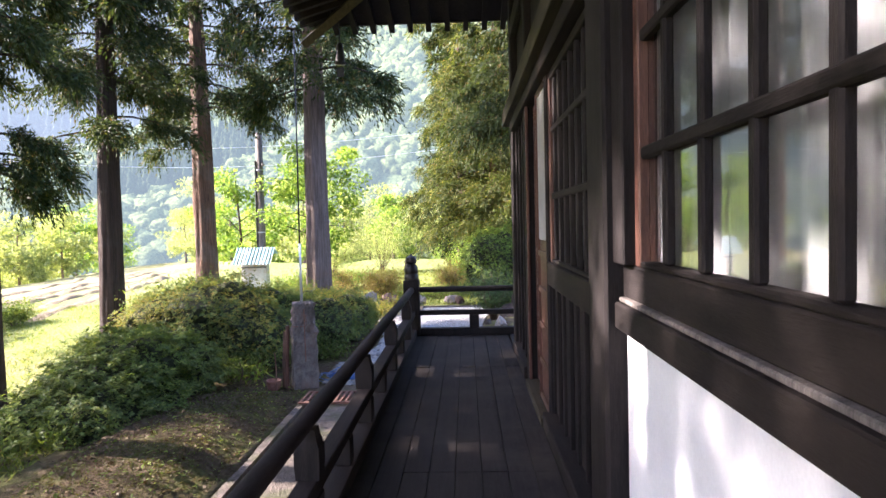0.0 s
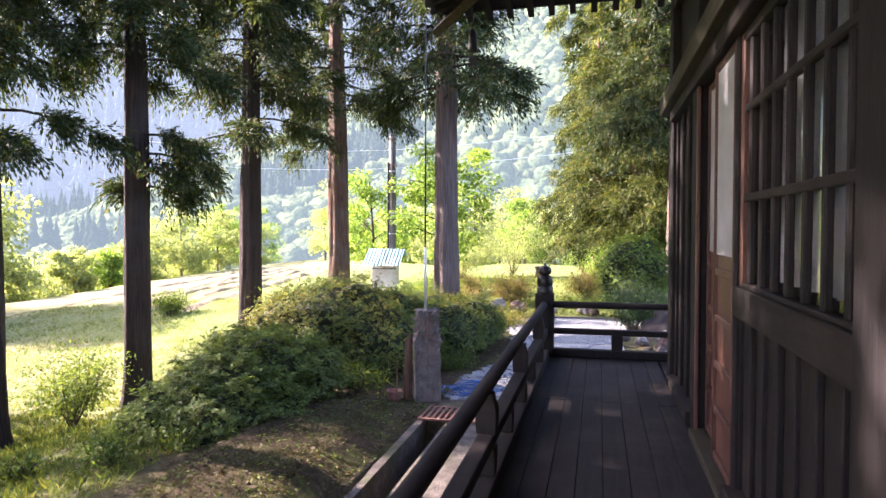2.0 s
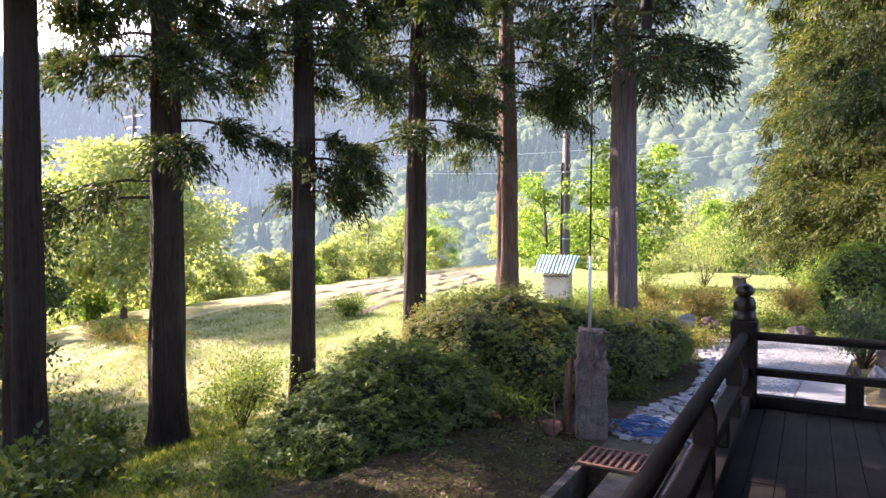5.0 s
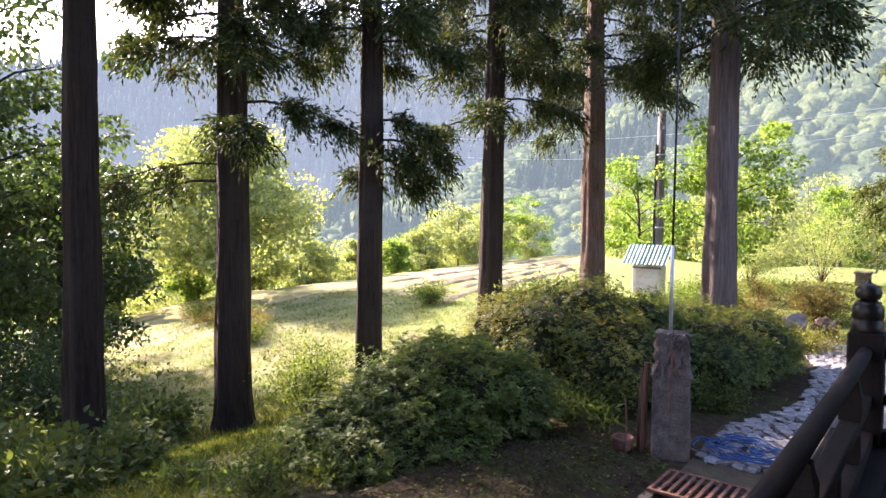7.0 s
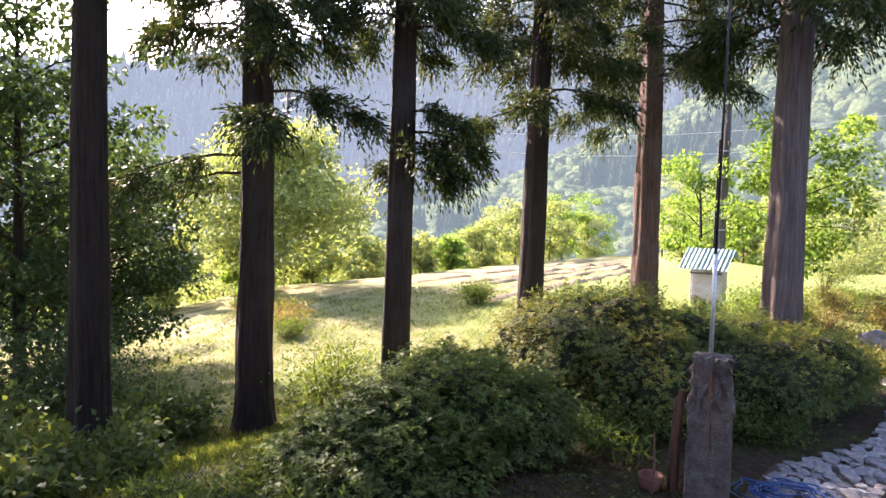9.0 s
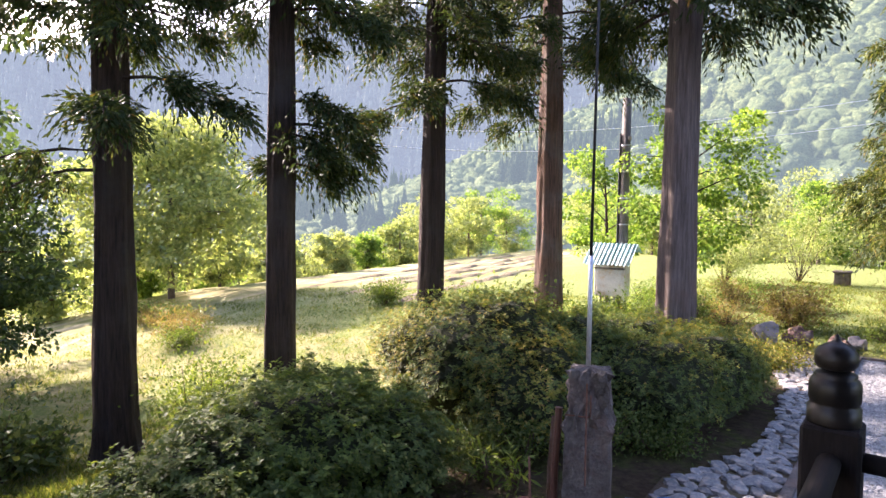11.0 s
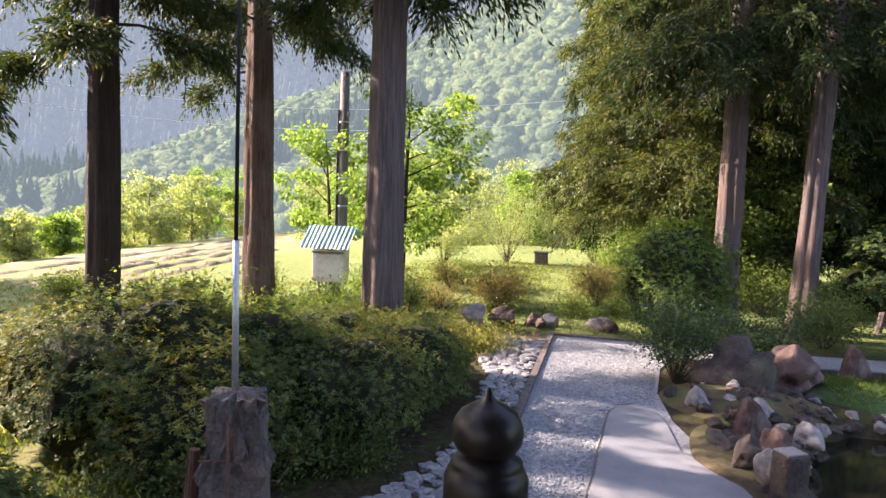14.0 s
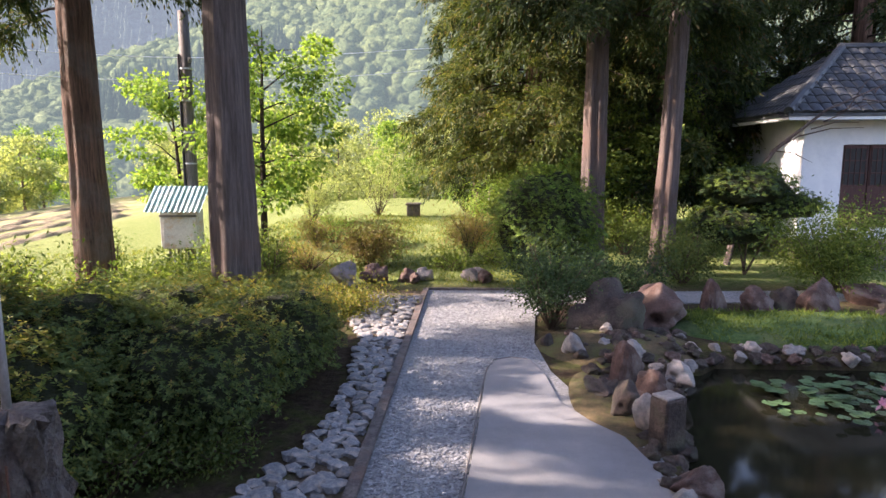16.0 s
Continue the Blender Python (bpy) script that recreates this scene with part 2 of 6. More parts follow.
M["islet"] = surface("islet", (0.035, 0.075, 0.02), (0.10, 0.17, 0.045), 1.0, 12, (1, 1, 1), 1.0, 90, (0.12, 0.14, 0.05), 1.5, world_space=True)
# dark filler for shrub insides: the shade between leaves is set as colour
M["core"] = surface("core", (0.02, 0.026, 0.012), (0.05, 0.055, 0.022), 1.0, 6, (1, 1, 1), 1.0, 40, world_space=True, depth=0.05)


def add_noise(nt, co, scale):
    n = add(nt, "ShaderNodeTexNoise", Scale=scale, Detail=6.0, Roughness=0.7)
    nt.links.new(co, n.inputs["Vector"])
    return n.outputs[0]


def ground_material():
    """Grass and mown straw, bare soil where it is worn."""
    m, nt, p = nodes_of("ground_cover")
    co = coords(nt, (1, 1, 1), True)
    n1 = add(nt, "ShaderNodeTexNoise", Scale=0.25, Detail=6.0, Roughness=0.65)
    n2 = add(nt, "ShaderNodeTexNoise", Scale=9.0, Detail=8.0, Roughness=0.75)
    rows = add(nt, "ShaderNodeTexNoise", Scale=1.0, Detail=5.0, Roughness=0.6)
    nt.links.new(co, n1.inputs["Vector"]), nt.links.new(co, n2.inputs["Vector"])
    mp = nt.nodes.new("ShaderNodeMapping")
    mp.inputs["Rotation"].default_value = (0, 0, radians(-11.3))
    mp2 = nt.nodes.new("ShaderNodeMapping")
    mp2.inputs["Scale"].default_value = (1.5, 0.10, 1)
    nt.links.new(co, mp.inputs[0]), nt.links.new(mp.outputs[0], mp2.inputs[0]), nt.links.new(mp2.outputs[0], rows.inputs["Vector"])
    green = mixed(nt, ramp(nt, n2.outputs[0], [(0.3, (0.085, 0.12, 0.032)), (0.7, (0.23, 0.26, 0.08))]), ramp(nt, n2.outputs[0], [(0.3, (0.16, 0.15, 0.06)), (0.7, (0.36, 0.32, 0.16))]), ramp(nt, add_noise(nt, co, 0.9), [(0.42, (0, 0, 0)), (0.62, (1, 1, 1))]))
    straw = ramp(nt, rows.outputs[0], [(0.36, (0.22, 0.22, 0.09)), (0.5, (0.36, 0.32, 0.16)), (0.64, (0.50, 0.42, 0.27))])
    xyz = nt.nodes.new("ShaderNodeSeparateXYZ")
    nt.links.new(co, xyz.inputs[0])
    far = nt.nodes.new("ShaderNodeMapRange")
    far.inputs[1].default_value, far.inputs[2].default_value = -15.0, -27.0
    nt.links.new(xyz.outputs[0], far.inputs[0])
    patch = ramp(nt, n1.outputs[0], [(0.38, (0.1, 0.1, 0.1)), (0.62, (1, 1, 1))])
    fac = mixed(nt, (0, 0, 0), patch, far.outputs[0])
    col = mixed(nt, green, straw, fac)
    near = nt.nodes.new("ShaderNodeMapRange")
    near.inputs[1].default_value, near.inputs[2].default_value = -5.4, -4.3
    nt.links.new(xyz.outputs[0], near.inputs[0])
    n4 = add(nt, "ShaderNodeTexNoise", Scale=2.2, Detail=7.0, Roughness=0.7)
    nt.links.new(co, n4.inputs["Vector"])
    soil = mixed(nt, ramp(nt, n2.outputs[0], [(0.3, (0.032, 0.023, 0.015)), (0.5, (0.07, 0.048, 0.031)), (0.7, (0.11, 0.08, 0.052))]), ramp(nt, n2.outputs[0], [(0.3, (0.035, 0.042, 0.014)), (0.7, (0.115, 0.12, 0.036))]), ramp(nt, n4.outputs[0], [(0.49, (0, 0, 0)), (0.62, (0.85, 0.85, 0.85))]))
    col = mixed(nt, col, soil, mixed(nt, (0, 0, 0), ramp(nt, n1.outputs[0], [(0.3, (0.8, 0.8, 0.8)), (0.5, (1, 1, 1))]), near.outputs[0]))
    lawn = nt.nodes.new("ShaderNodeMapRange")
    lawn.inputs[1].default_value, lawn.inputs[2].default_value = 20.3, 21.6
    nt.links.new(xyz.outputs[1], lawn.inputs[0])
    col = mixed(nt, col, ramp(nt, n2.outputs[0], [(0.3, (0.09, 0.13, 0.035)), (0.5, (0.17, 0.21, 0.06)), (0.7, (0.32, 0.29, 0.14))]), mixed(nt, lawn.outputs[0], (0, 0, 0), far.outputs[0]))
    nt.links.new(col, p.inputs["Base Color"])
    p.inputs["Roughness"].default_value, p.inputs["Specular IOR Level"].default_value = 1.0, 0.1
    b = add(nt, "ShaderNodeBump", Strength=1.0, Distance=0.09)
    nt.links.new(n2.outputs[0], b.inputs["Height"]), nt.links.new(b.outputs[0], p.inputs["Normal"])
    return m


M["ground"] = ground_material()
glass, _nt, _p = nodes_of("glass")
_p.inputs["Base Color"].default_value = (0.95, 0.97, 0.96, 1)
_p.inputs["Roughness"].default_value, _p.inputs["Transmission Weight"].default_value, _p.inputs["IOR"].default_value = 0.02, 1.0, 1.5
water, _nt, _p = nodes_of("water")
_p.inputs["Base Color"].default_value = (0.018, 0.017, 0.010, 1)
_p.inputs["Roughness"].default_value, _p.inputs["Specular IOR Level"].default_value = 0.06, 0.5
_n = add(_nt, "ShaderNodeTexNoise", Scale=2.5, Detail=3.0)
_b = add(_nt, "ShaderNodeBump", Strength=0.12, Distance=0.02)
_nt.links.new(_n.outputs[0], _b.inputs["Height"]), _nt.links.new(_b.outputs[0], _p.inputs["Normal"])


# ---- mesh helpers ----
def link_mesh(name, me, material, parent=None, label="", smooth=False):
    me.materials.append(material)
    if smooth:
        me.polygons.foreach_set("use_smooth", np.ones(len(me.polygons), bool))
    ob = new(name, me)
    if parent:
        ob.parent = parent
    if label:
        ob["label"] = label
    return ob


def part(name, bm, material, parent=None, label="", smooth=False):
    me = bpy.data.meshes.new(name)
    bm.to_mesh(me)
    bm.free()
    return link_mesh(name, me, material, parent, label, smooth)


def thing(name, place, label, category, group="", kind="", turn=0.0):
    e = new(name)
    e.matrix_basis = pose(*place, 0, 0, turn)
    e.empty_display_size = 0.1
    return tagged(e, label, category, group, kind)


def box(bm, lo, hi, bevel=0.0):
    c, s = [(a + b) / 2 for a, b in zip(lo, hi)], [b - a for a, b in zip(lo, hi)]
    r = bmesh.ops.create_cube(bm, size=1, matrix=Matrix.Translation(c) @ Matrix.Diagonal((*s, 1)))
    if bevel:
        edges = list({e for v in r["verts"] for e in v.link_edges})
        bmesh.ops.bevel(bm, geom=edges, offset=bevel, segments=1, affect="EDGES")
    return bm


def boxed(name, lo, hi, material, parent=None, label="", bevel=0.006):
    return part(name, box(bmesh.new(), lo, hi, bevel), material, parent, label)


def tube(bm, pts, radii, seg=8, rough=0.0, seed=0, lobes=0):
    """A tapered limb through points."""
    pts = [Vector(p) for p in pts]
    rings = []
    for i, p in enumerate(pts):
        d = (pts[min(i + 1, len(pts) - 1)] - pts[max(i - 1, 0)]).normalized()
        u = d.cross(Vector((0.31, 0.95, 0.05))).normalized()
        v = d.cross(u)
        ring = []
        for k in range(seg):
            a = 2 * math.pi * k / seg
            r = radii[i]
            if rough:
                r *= 1 + rough * noise.noise(Vector((math.cos(a) * 2.2 + seed, math.sin(a) * 2.2, p.z * 0.35 + seed)))
                if lobes:
                    r *= 1 + rough * 0.5 * math.sin(lobes * a + seed + 0.3 * p.z) + rough * 0.75 * noise.noise(Vector((math.cos(a) * 7 + seed, math.sin(a) * 7, p.z * 0.9)))
            ring.append(bm.verts.new(p + r * (math.cos(a) * u + math.sin(a) * v)))
        rings.append(ring)
    for a, b in zip(rings, rings[1:]):
        for k in range(seg):
            bm.faces.new((a[k], a[(k + 1) % seg], b[(k + 1) % seg], b[k]))
    bm.faces.new(rings[0][::-1]), bm.faces.new(rings[-1])
    return bm


def lathe(bm, profile, seg=24, at=(0, 0, 0)):
    rings = [[bm.verts.new((at[0] + r * math.cos(2 * math.pi * k / seg), at[1] + r * math.sin(2 * math.pi * k / seg), at[2] + z)) for k in range(seg)] for r, z in profile]
    for a, b in zip(rings, rings[1:]):
        for k in range(seg):
            bm.faces.new((a[k], a[(k + 1) % seg], b[(k + 1) % seg], b[k]))
    bm.faces.new(rings[0][::-1]), bm.faces.new(rings[-1])
    return bm


def quads_mesh(name, v):
    """A mesh of loose quads from an array (n, 4, 3)."""
    n = len(v)
    me = bpy.data.meshes.new(name)
    me.vertices.add(4 * n), me.loops.add(4 * n), me.polygons.add(n)
    me.vertices.foreach_set("co", np.ascontiguousarray(v, np.float32).ravel())
    me.loops.foreach_set("vertex_index", np.arange(4 * n, dtype=np.int32))
    me.polygons.foreach_set("loop_start", np.arange(0, 4 * n, 4, dtype=np.int32))
    me.update(calc_edges=True)
    me.validate()
    return me


def unit(a):
    return a / np.maximum(np.linalg.norm(a, axis=-1, keepdims=True), 1e-9)


def leaf_quads(at, way, face, length, width, wide=0.45):
    """Folded leaves: base, side, tip, side. way: along the leaf, face: its normal."""
    way, side = unit(way), unit(np.cross(way, face))
    up = np.cross(side, way)
    le, wi = np.reshape(length, (-1, 1)), np.reshape(width, (-1, 1))
    mid = at + way * le * wide + up * wi * 0.18
    return np.stack([at, mid + side * wi / 2, at + way * le - up * le * 0.08, mid - side * wi / 2], 1)


def rock_mesh(name, seed, size=(1, 1, 1), rough=0.25, sub=2, flat=0.0, facets=0):
    bm = bmesh.new()
    cuts = []
    for k in range(facets):
        d = Vector((math.sin(seed * 5.1 + k * 2.4), math.cos(seed * 3.3 + k * 2.4), math.sin(seed * 1.7 + k * 1.3) * 0.8)).normalized()
        cuts.append((d, 0.36 + 0.05 * math.sin(seed + k * 1.9)))
    bmesh.ops.create_icosphere(bm, subdivisions=sub, radius=0.5)
    for v in bm.verts:
        d = v.co.normalized()
        k = 1 + rough * noise.noise(d * 1.6 + Vector((seed * 3.7, 0, 0))) + rough * 0.5 * noise.noise(d * 3.5 + Vector((0, seed * 2.1, 0)))
        v.co = Vector((d.x * size[0], d.y * size[1], d.z * size[2])) * 0.5 * k
        for d, far in cuts:
            over = v.co.dot(d) - far
            if over > 0:
                v.co -= d * over * 0.9
        v.co += noise.noise_vector(v.co * 7 + Vector((seed, 0, 0))) * 0.018 * min(1, facets)
        if flat:
            v.co.z = min(v.co.z, size[2] * (0.5 - flat))
    me = bpy.data.meshes.new(name)
    bm.to_mesh(me)
    bm.free()
    return me


# ---- the ground ----
G = -1.21
POND = [(1.45, 12.2), (1.40, 13.3), (1.62, 14.2), (1.95, 15.1), (2.2, 15.9), (2.8, 16.35), (4.0, 16.2), (5.2, 16.4), (6.8, 16.0), (7.6, 14.0), (7.2, 11.6), (5.5, 10.6), (3.0, 10.7)]


def inside(x, y, poly):
    hit = False
    for (x1, y1), (x2, y2) in zip(poly, poly[1:] + poly[:1]):
        if (y1 > y) != (y2 > y) and x < (x2 - x1) * (y - y1) / (y2 - y1) + x1:
            hit = not hit
    return hit


def ease(v):
    v = min(max(v, 0.0), 1.0)
    return v * v * (3 - 2 * v)


def beyond_field(x, y):
    """How far a spot lies past the field's edge, where the ground falls to the valley."""
    west = float(np.interp(y, (18, 35, 62, 76), (-34, -34.5, -39, -39)))
    north = float(np.interp(x, (-39, -36, -14, 0, 8), (76, 76, 53, 46, 44)))
    return max(west - x, y - north)


def land(x, y):
    z = G - 1.55 * ease((-5.2 - x) / 6.3) * (1 - 0.75 * ease((y - 14) / 14)) - 0.07 * min(max(0.0, -11.5 - x), 45)
    z += 0.012 * min(max(0.0, y - 20), 60) * ease((-9 - x) / 14)
    z -= 7.5 * ease((beyond_field(x, y) - 0.5) / 16)
    z += 0.10 * noise.noise(Vector((x * 0.35, y * 0.35, 0))) * ease((-2.6 - x) / 2 if x < 0 else (y - 20.5) / 3)
    z += 0.12 * math.exp(-((x + 3.9) ** 2 / 1.6 + (y - 7.6) ** 2 / 3.5))
    z += 0.16 * (1 - ease((-3.95 - x) / 0.35)) * ease((-2.5 - x) / 0.5) * ease((10.7 - y) / 1.0)
    z += 0.5 * math.exp(-((x + 23) ** 2 / 30 + (y - 18) ** 2 / 4))
    if -2.31 < x < -1.98 and -6 < y < 9.9:
        z -= 0.8
    if inside(x, y, POND):
        z -= 0.6
    return z


def axis_lines(lo, hi, step, far_lo, far_hi, extra):
    a = list(np.arange(lo, hi + 1e-6, step)) + list(extra)
    s, x = step, lo
    while x > far_lo:
        s *= 1.22
        x -= s
        a.append(x)
    s, x = step, hi
    while x < far_hi:
        s *= 1.22
        x += s
        a.append(x)
    return sorted(set(round(float(v), 3) for v in a))


def build_ground():
    xs = axis_lines(-16, 11, 0.28, -1500, 1500, (-2.33, -2.30, -2.0, -1.96, *np.arange(-52, -16.5, 1.0)))
    ys = axis_lines(1, 30, 0.28, -1500, 1500, (9.88, 9.92, *np.arange(31, 90, 1.5)))
    verts = [(x, y, land(x, y)) for y in ys for x in xs]
    n = len(xs)
    faces = [(j * n + i, j * n + i + 1, (j + 1) * n + i + 1, (j + 1) * n + i) for j in range(len(ys) - 1) for i in range(n - 1)]
    me = bpy.data.meshes.new("ground")
    me.from_pydata(verts, [], faces)
    ob = link_mesh("ground", me, M["ground"], smooth=True)
    tagged(ob, "grassy and bare earth ground sloping down to a mown field", "ground", kind="structure")


build_ground()


def sheet(name, poly, z, thick, material, label, category, parent=None):
    bm = bmesh.new()
    top = [bm.verts.new((x, y, z)) for x, y in poly]
    low = [bm.verts.new((x, y, z - thick)) for x, y in poly]
    f = bm.faces.new(top)
    bm.faces.new(low[::-1])
    for k in range(len(poly)):
        j = (k + 1) % len(poly)
        bm.faces.new((top[j], top[k], low[k], low[j]))
    bmesh.ops.recalc_face_normals(bm, faces=bm.faces[:])
    ob = part(name, bm, material, parent)
    return tagged(ob, label, category, kind="structure")


SLAB = [(-0.62, 10.2), (-0.50, 12.0), (-0.435, 12.8), (-0.33, 13.9), (-0.27, 14.9), (-0.20, 15.6), (-0.08, 15.95), (0.12, 16.05), (0.33, 15.98), (0.46, 15.4), (0.52, 14.6), (0.75, 14.1), (1.0, 13.75), (1.12, 13.2), (1.2, 12.4), (1.3, 10.2)]
sheet("gravel_path", [(-1.29, 9.2), (1.6, 9.2), (1.35, 12.4), (1.2, 13.6), (0.8, 14.6), (0.55, 15.6), (0.46, 16.8), (0.62, 18.3), (0.9, 19.2), (3.2, 19.3), (6.5, 19.6), (6.5, 20.5), (3.0, 20.25), (0.8, 20.3), (-1.29, 20.25)], G + 0.02, 0.06, M["gravel"], "grey gravel garden path with a trodden surface", "path")
sheet("concrete_slab", SLAB, G + 0.045, 0.1, M["slab"], "smooth grey concrete paving beside the gravel", "pavement")
part("water", (lambda bm: (bm.faces.new([bm.verts.new((x, y, 0)) for x, y in [(1.2, 10.2), (8.2, 10.2), (8.2, 16.9), (1.2, 16.9)]]), bm)[1])(bmesh.new()), water).location.z = G - 0.17
tagged(bpy.data.objects["water"], "dark still murky water of the garden pond", "pond", kind="structure")
sheet("kerb", [(-1.36, 9.3), (-1.26, 9.3), (-1.26, 20.25), (-1.36, 20.25)], G + 0.07, 0.14, M["concrete_old"], "weathered narrow kerb board along the gravel", "kerb")
sheet("path_end", [(-1.26, 20.25), (0.7, 20.27), (0.7, 20.34), (-1.26, 20.33)], G + 0.06, 0.12, M["concrete_old"], "weathered kerb board closing the gravel", "kerb")
sheet("drain_wall", [(-1.99, -6.0), (-1.42, -6.0), (-1.42, 10.4), (-1.99, 10.4)], G + 0.03, 0.95, M["drain_concrete"], "rough concrete edge of the drain channel", "drain")
sheet("drain_lip", [(-2.40, -6.0), (-2.30, -6.0), (-2.30, 9.95), (-2.40, 9.95)], G + 0.03, 0.95, M["drain_concrete"], "crumbling concrete edge of the drain channel", "drain")
sheet("stepping_pavement", [(-1.3, 8.95), (3.5, 8.95), (3.5, 10.25), (-1.3, 10.25)], G + 0.03, 0.08, M["slab"], "plain concrete apron before the veranda", "pavement")

# ---- the veranda ----
deck = thing("veranda", (0, 0, 0), "dark weathered wooden temple veranda on posts", "veranda", kind="structure")
boxed("edge_beam", (-0.80, -5.0, -0.22), (-0.72, 8.92, -0.012), M["old_wood_y"], deck)
boxed("edge_beam", (-0.80, 8.86, -0.22), (5.0, 8.94, -0.012), M["old_wood"], deck)
boxed("joist", (-0.70, -5.0, -0.20), (5.0, 8.84, -0.06), M["old_wood_y"], deck)
for k in range(7):
    boxed("support_post", (-0.72, -4 + 2.1 * k, -1.9), (-0.58, -3.86 + 2.1 * k, -0.2), M["old_wood"], deck)
boxed("support_post", (-0.74, 8.7, -1.35), (-0.58, 8.86, -0.2), M["old_wood"], deck)
boxed("skirt_wall", (0.5, -5.0, -1.6), (0.62, 7.7, -0.2), M["old_wood_y"], deck)
boxed("skirt_wall", (0.5, 7.6, -1.6), (5.0, 7.7, -0.2), M["old_wood"], deck)

# handrail round the veranda
rail = thing("handrail", (-0.592, 8.726, 0), "dark wooden temple handrail with round top rail", "railing")


def rail_parts():
    bm = tube(bmesh.new(), [(0, -13.6 + 0.9 * k, 0.572 + 0.004 * math.sin(k * 1.7)) for k in range(16)], [0.041] * 16, 12)
    part("top_rail", bm, M["old_wood_y"], rail, smooth=True)
    bm = tube(bmesh.new(), [(0.0 + 0.6 * k, 0, 0.572) for k in range(9)], [0.036] * 9, 12)
    part("top_rail", bm, M["old_wood"], rail, smooth=True)
    boxed("middle_rail", (-0.045, -13.6, 0.245), (0.045, -0.1, 0.315), M["old_wood_y"], rail)
    boxed("middle_rail", (0.1, -0.04, 0.25), (5.0, 0.04, 0.31), M["old_wood"], rail)
    boxed("ground_rail", (-0.06, -13.6, 0.0), (0.06, -0.1, 0.085), M["old_wood_y"], rail)
    boxed("ground_rail", (0.1, -0.055, 0.0), (5.0, 0.055, 0.085), M["old_wood"], rail)
    for k in range(9):
        y = -0.75 - 1.5 * k
        boxed("strut", (-0.05, y - 0.05, 0.085), (0.05, y + 0.05, 0.245), M["old_wood"], rail)
        bm = lathe(bmesh.new(), [(0.072, 0), (0.078, 0.06), (0.078, 0.13), (0.06, 0.17), (0.05, 0.215)], 4, (0, y, 0.315))
        bmesh.ops.rotate(bm, verts=bm.verts[:], cent=(0, y, 0), matrix=Matrix.Rotation(radians(45), 3, "Z"))
        part("rail_block", bm, M["old_wood"], rail)
        boxed("strut", (-0.045, y - 0.80, 0.085), (0.045, y - 0.71, 0.245), M["old_wood"], rail)
    for k in range(3):
        x = 0.78 + 1.5 * k
        boxed("strut", (x - 0.06, -0.04, 0.085), (x + 0.06, 0.04, 0.25), M["old_wood"], rail)
        if k:
            boxed("strut", (x - 0.05, -0.04, 0.31), (x + 0.05, 0.04, 0.545), M["old_wood"], rail)


rail_parts()
newel = thing("corner_post", (-0.592, 8.726, 0), "black wooden corner post with onion-shaped finial", "railing post")
boxed("post_base", (-0.098, -0.098, 0), (0.098, 0.098, 0.70), M["old_wood"], newel, bevel=0.012)
part("post_collar", lathe(bmesh.new(), [(0.088, 0.70), (0.09, 0.71), (0.09, 0.765), (0.082, 0.772), (0.082, 0.782), (0.087, 0.79), (0.087, 0.85), (0.078, 0.87), (0.07, 0.877), (0.074, 0.884), (0.062, 0.893), (0.05, 0.897), (0.045, 0.905)], 32), M["lacquer"], newel, smooth=True)
part("finial", lathe(bmesh.new(), [(0.045, 0.903), (0.062, 0.91), (0.071, 0.925), (0.0735, 0.945), (0.070, 0.965), (0.058, 0.985), (0.038, 0.998), (0.02, 1.006), (0.011, 1.016), (0.006, 1.03), (0.002, 1.036)], 32), M["lacquer"], newel, "black lacquered onion finial", smooth=True)

# ---- the temple wall along the veranda ----
W = 0.65
wall = thing("wall_west", (0, 0, 0), "timber-framed temple wall with white plaster below the window", "wall", kind="structure")
boxed("plaster_panel", (W + 0.03, -5.0, 0.12), (W + 0.10, 3.07, 1.01), M["plaster"], wall, "white lime plaster panel with hairline cracks")
boxed("window_sill", (W - 0.012, -5.0, 1.01), (W + 0.10, 3.075, 1.105), M["old_wood_y"], wall)
boxed("sill_moulding", (W + 0.004, -5.0, 1.106), (W + 0.09, 3.075, 1.122), M["grey_wood"], wall, "pale lip of the window sill", bevel=0.004)
boxed("bottom_rail", (W + 0.02, -5.0, 1.123), (W + 0.10, 3.075, 1.24), M["old_wood_y"], wall)
boxed("foot_beam", (W - 0.06, -5.0, 0.0), (W + 0.10, 3.075, 0.12), M["old_wood_y"], wall)
boxed("foot_beam", (W - 0.05, 3.42, 0.0), (W + 0.09, 5.05, 0.11), M["old_wood_y"], wall)
boxed("threshold", (W - 0.06, 5.05, 0.0), (W + 0.16, 6.16, 0.06), M["beam_wood"], wall, "pale worn door threshold")
boxed("foot_beam", (W - 0.05, 6.4, 0.0), (W + 0.09, 7.62, 0.10), M["old_wood_y"], wall)
boxed("lintel_beam", (W - 0.11, -5.0, 2.46), (W + 0.06, 7.95, 2.60), M["beam_wood"], wall, "sun-bleached greenish lintel beam")
boxed("lintel_beam", (W - 0.05, -5.0, 2.36), (W + 0.08, 7.62, 2.457), M["old_wood_y"], wall)
boxed("upper_wall", (W + 0.04, -5.0, 2.64), (W + 0.12, 7.6, 5.2), M["old_wood_y"], wall)
boxed("upper_wall", (W + 0.1, 7.58, 0.0), (5.0, 7.68, 5.2), M["old_wood"], wall)
boxed("head_beam", (W - 0.03, -5.0, 3.35), (W + 0.03, 7.6, 3.52), M["old_wood_y"], wall)
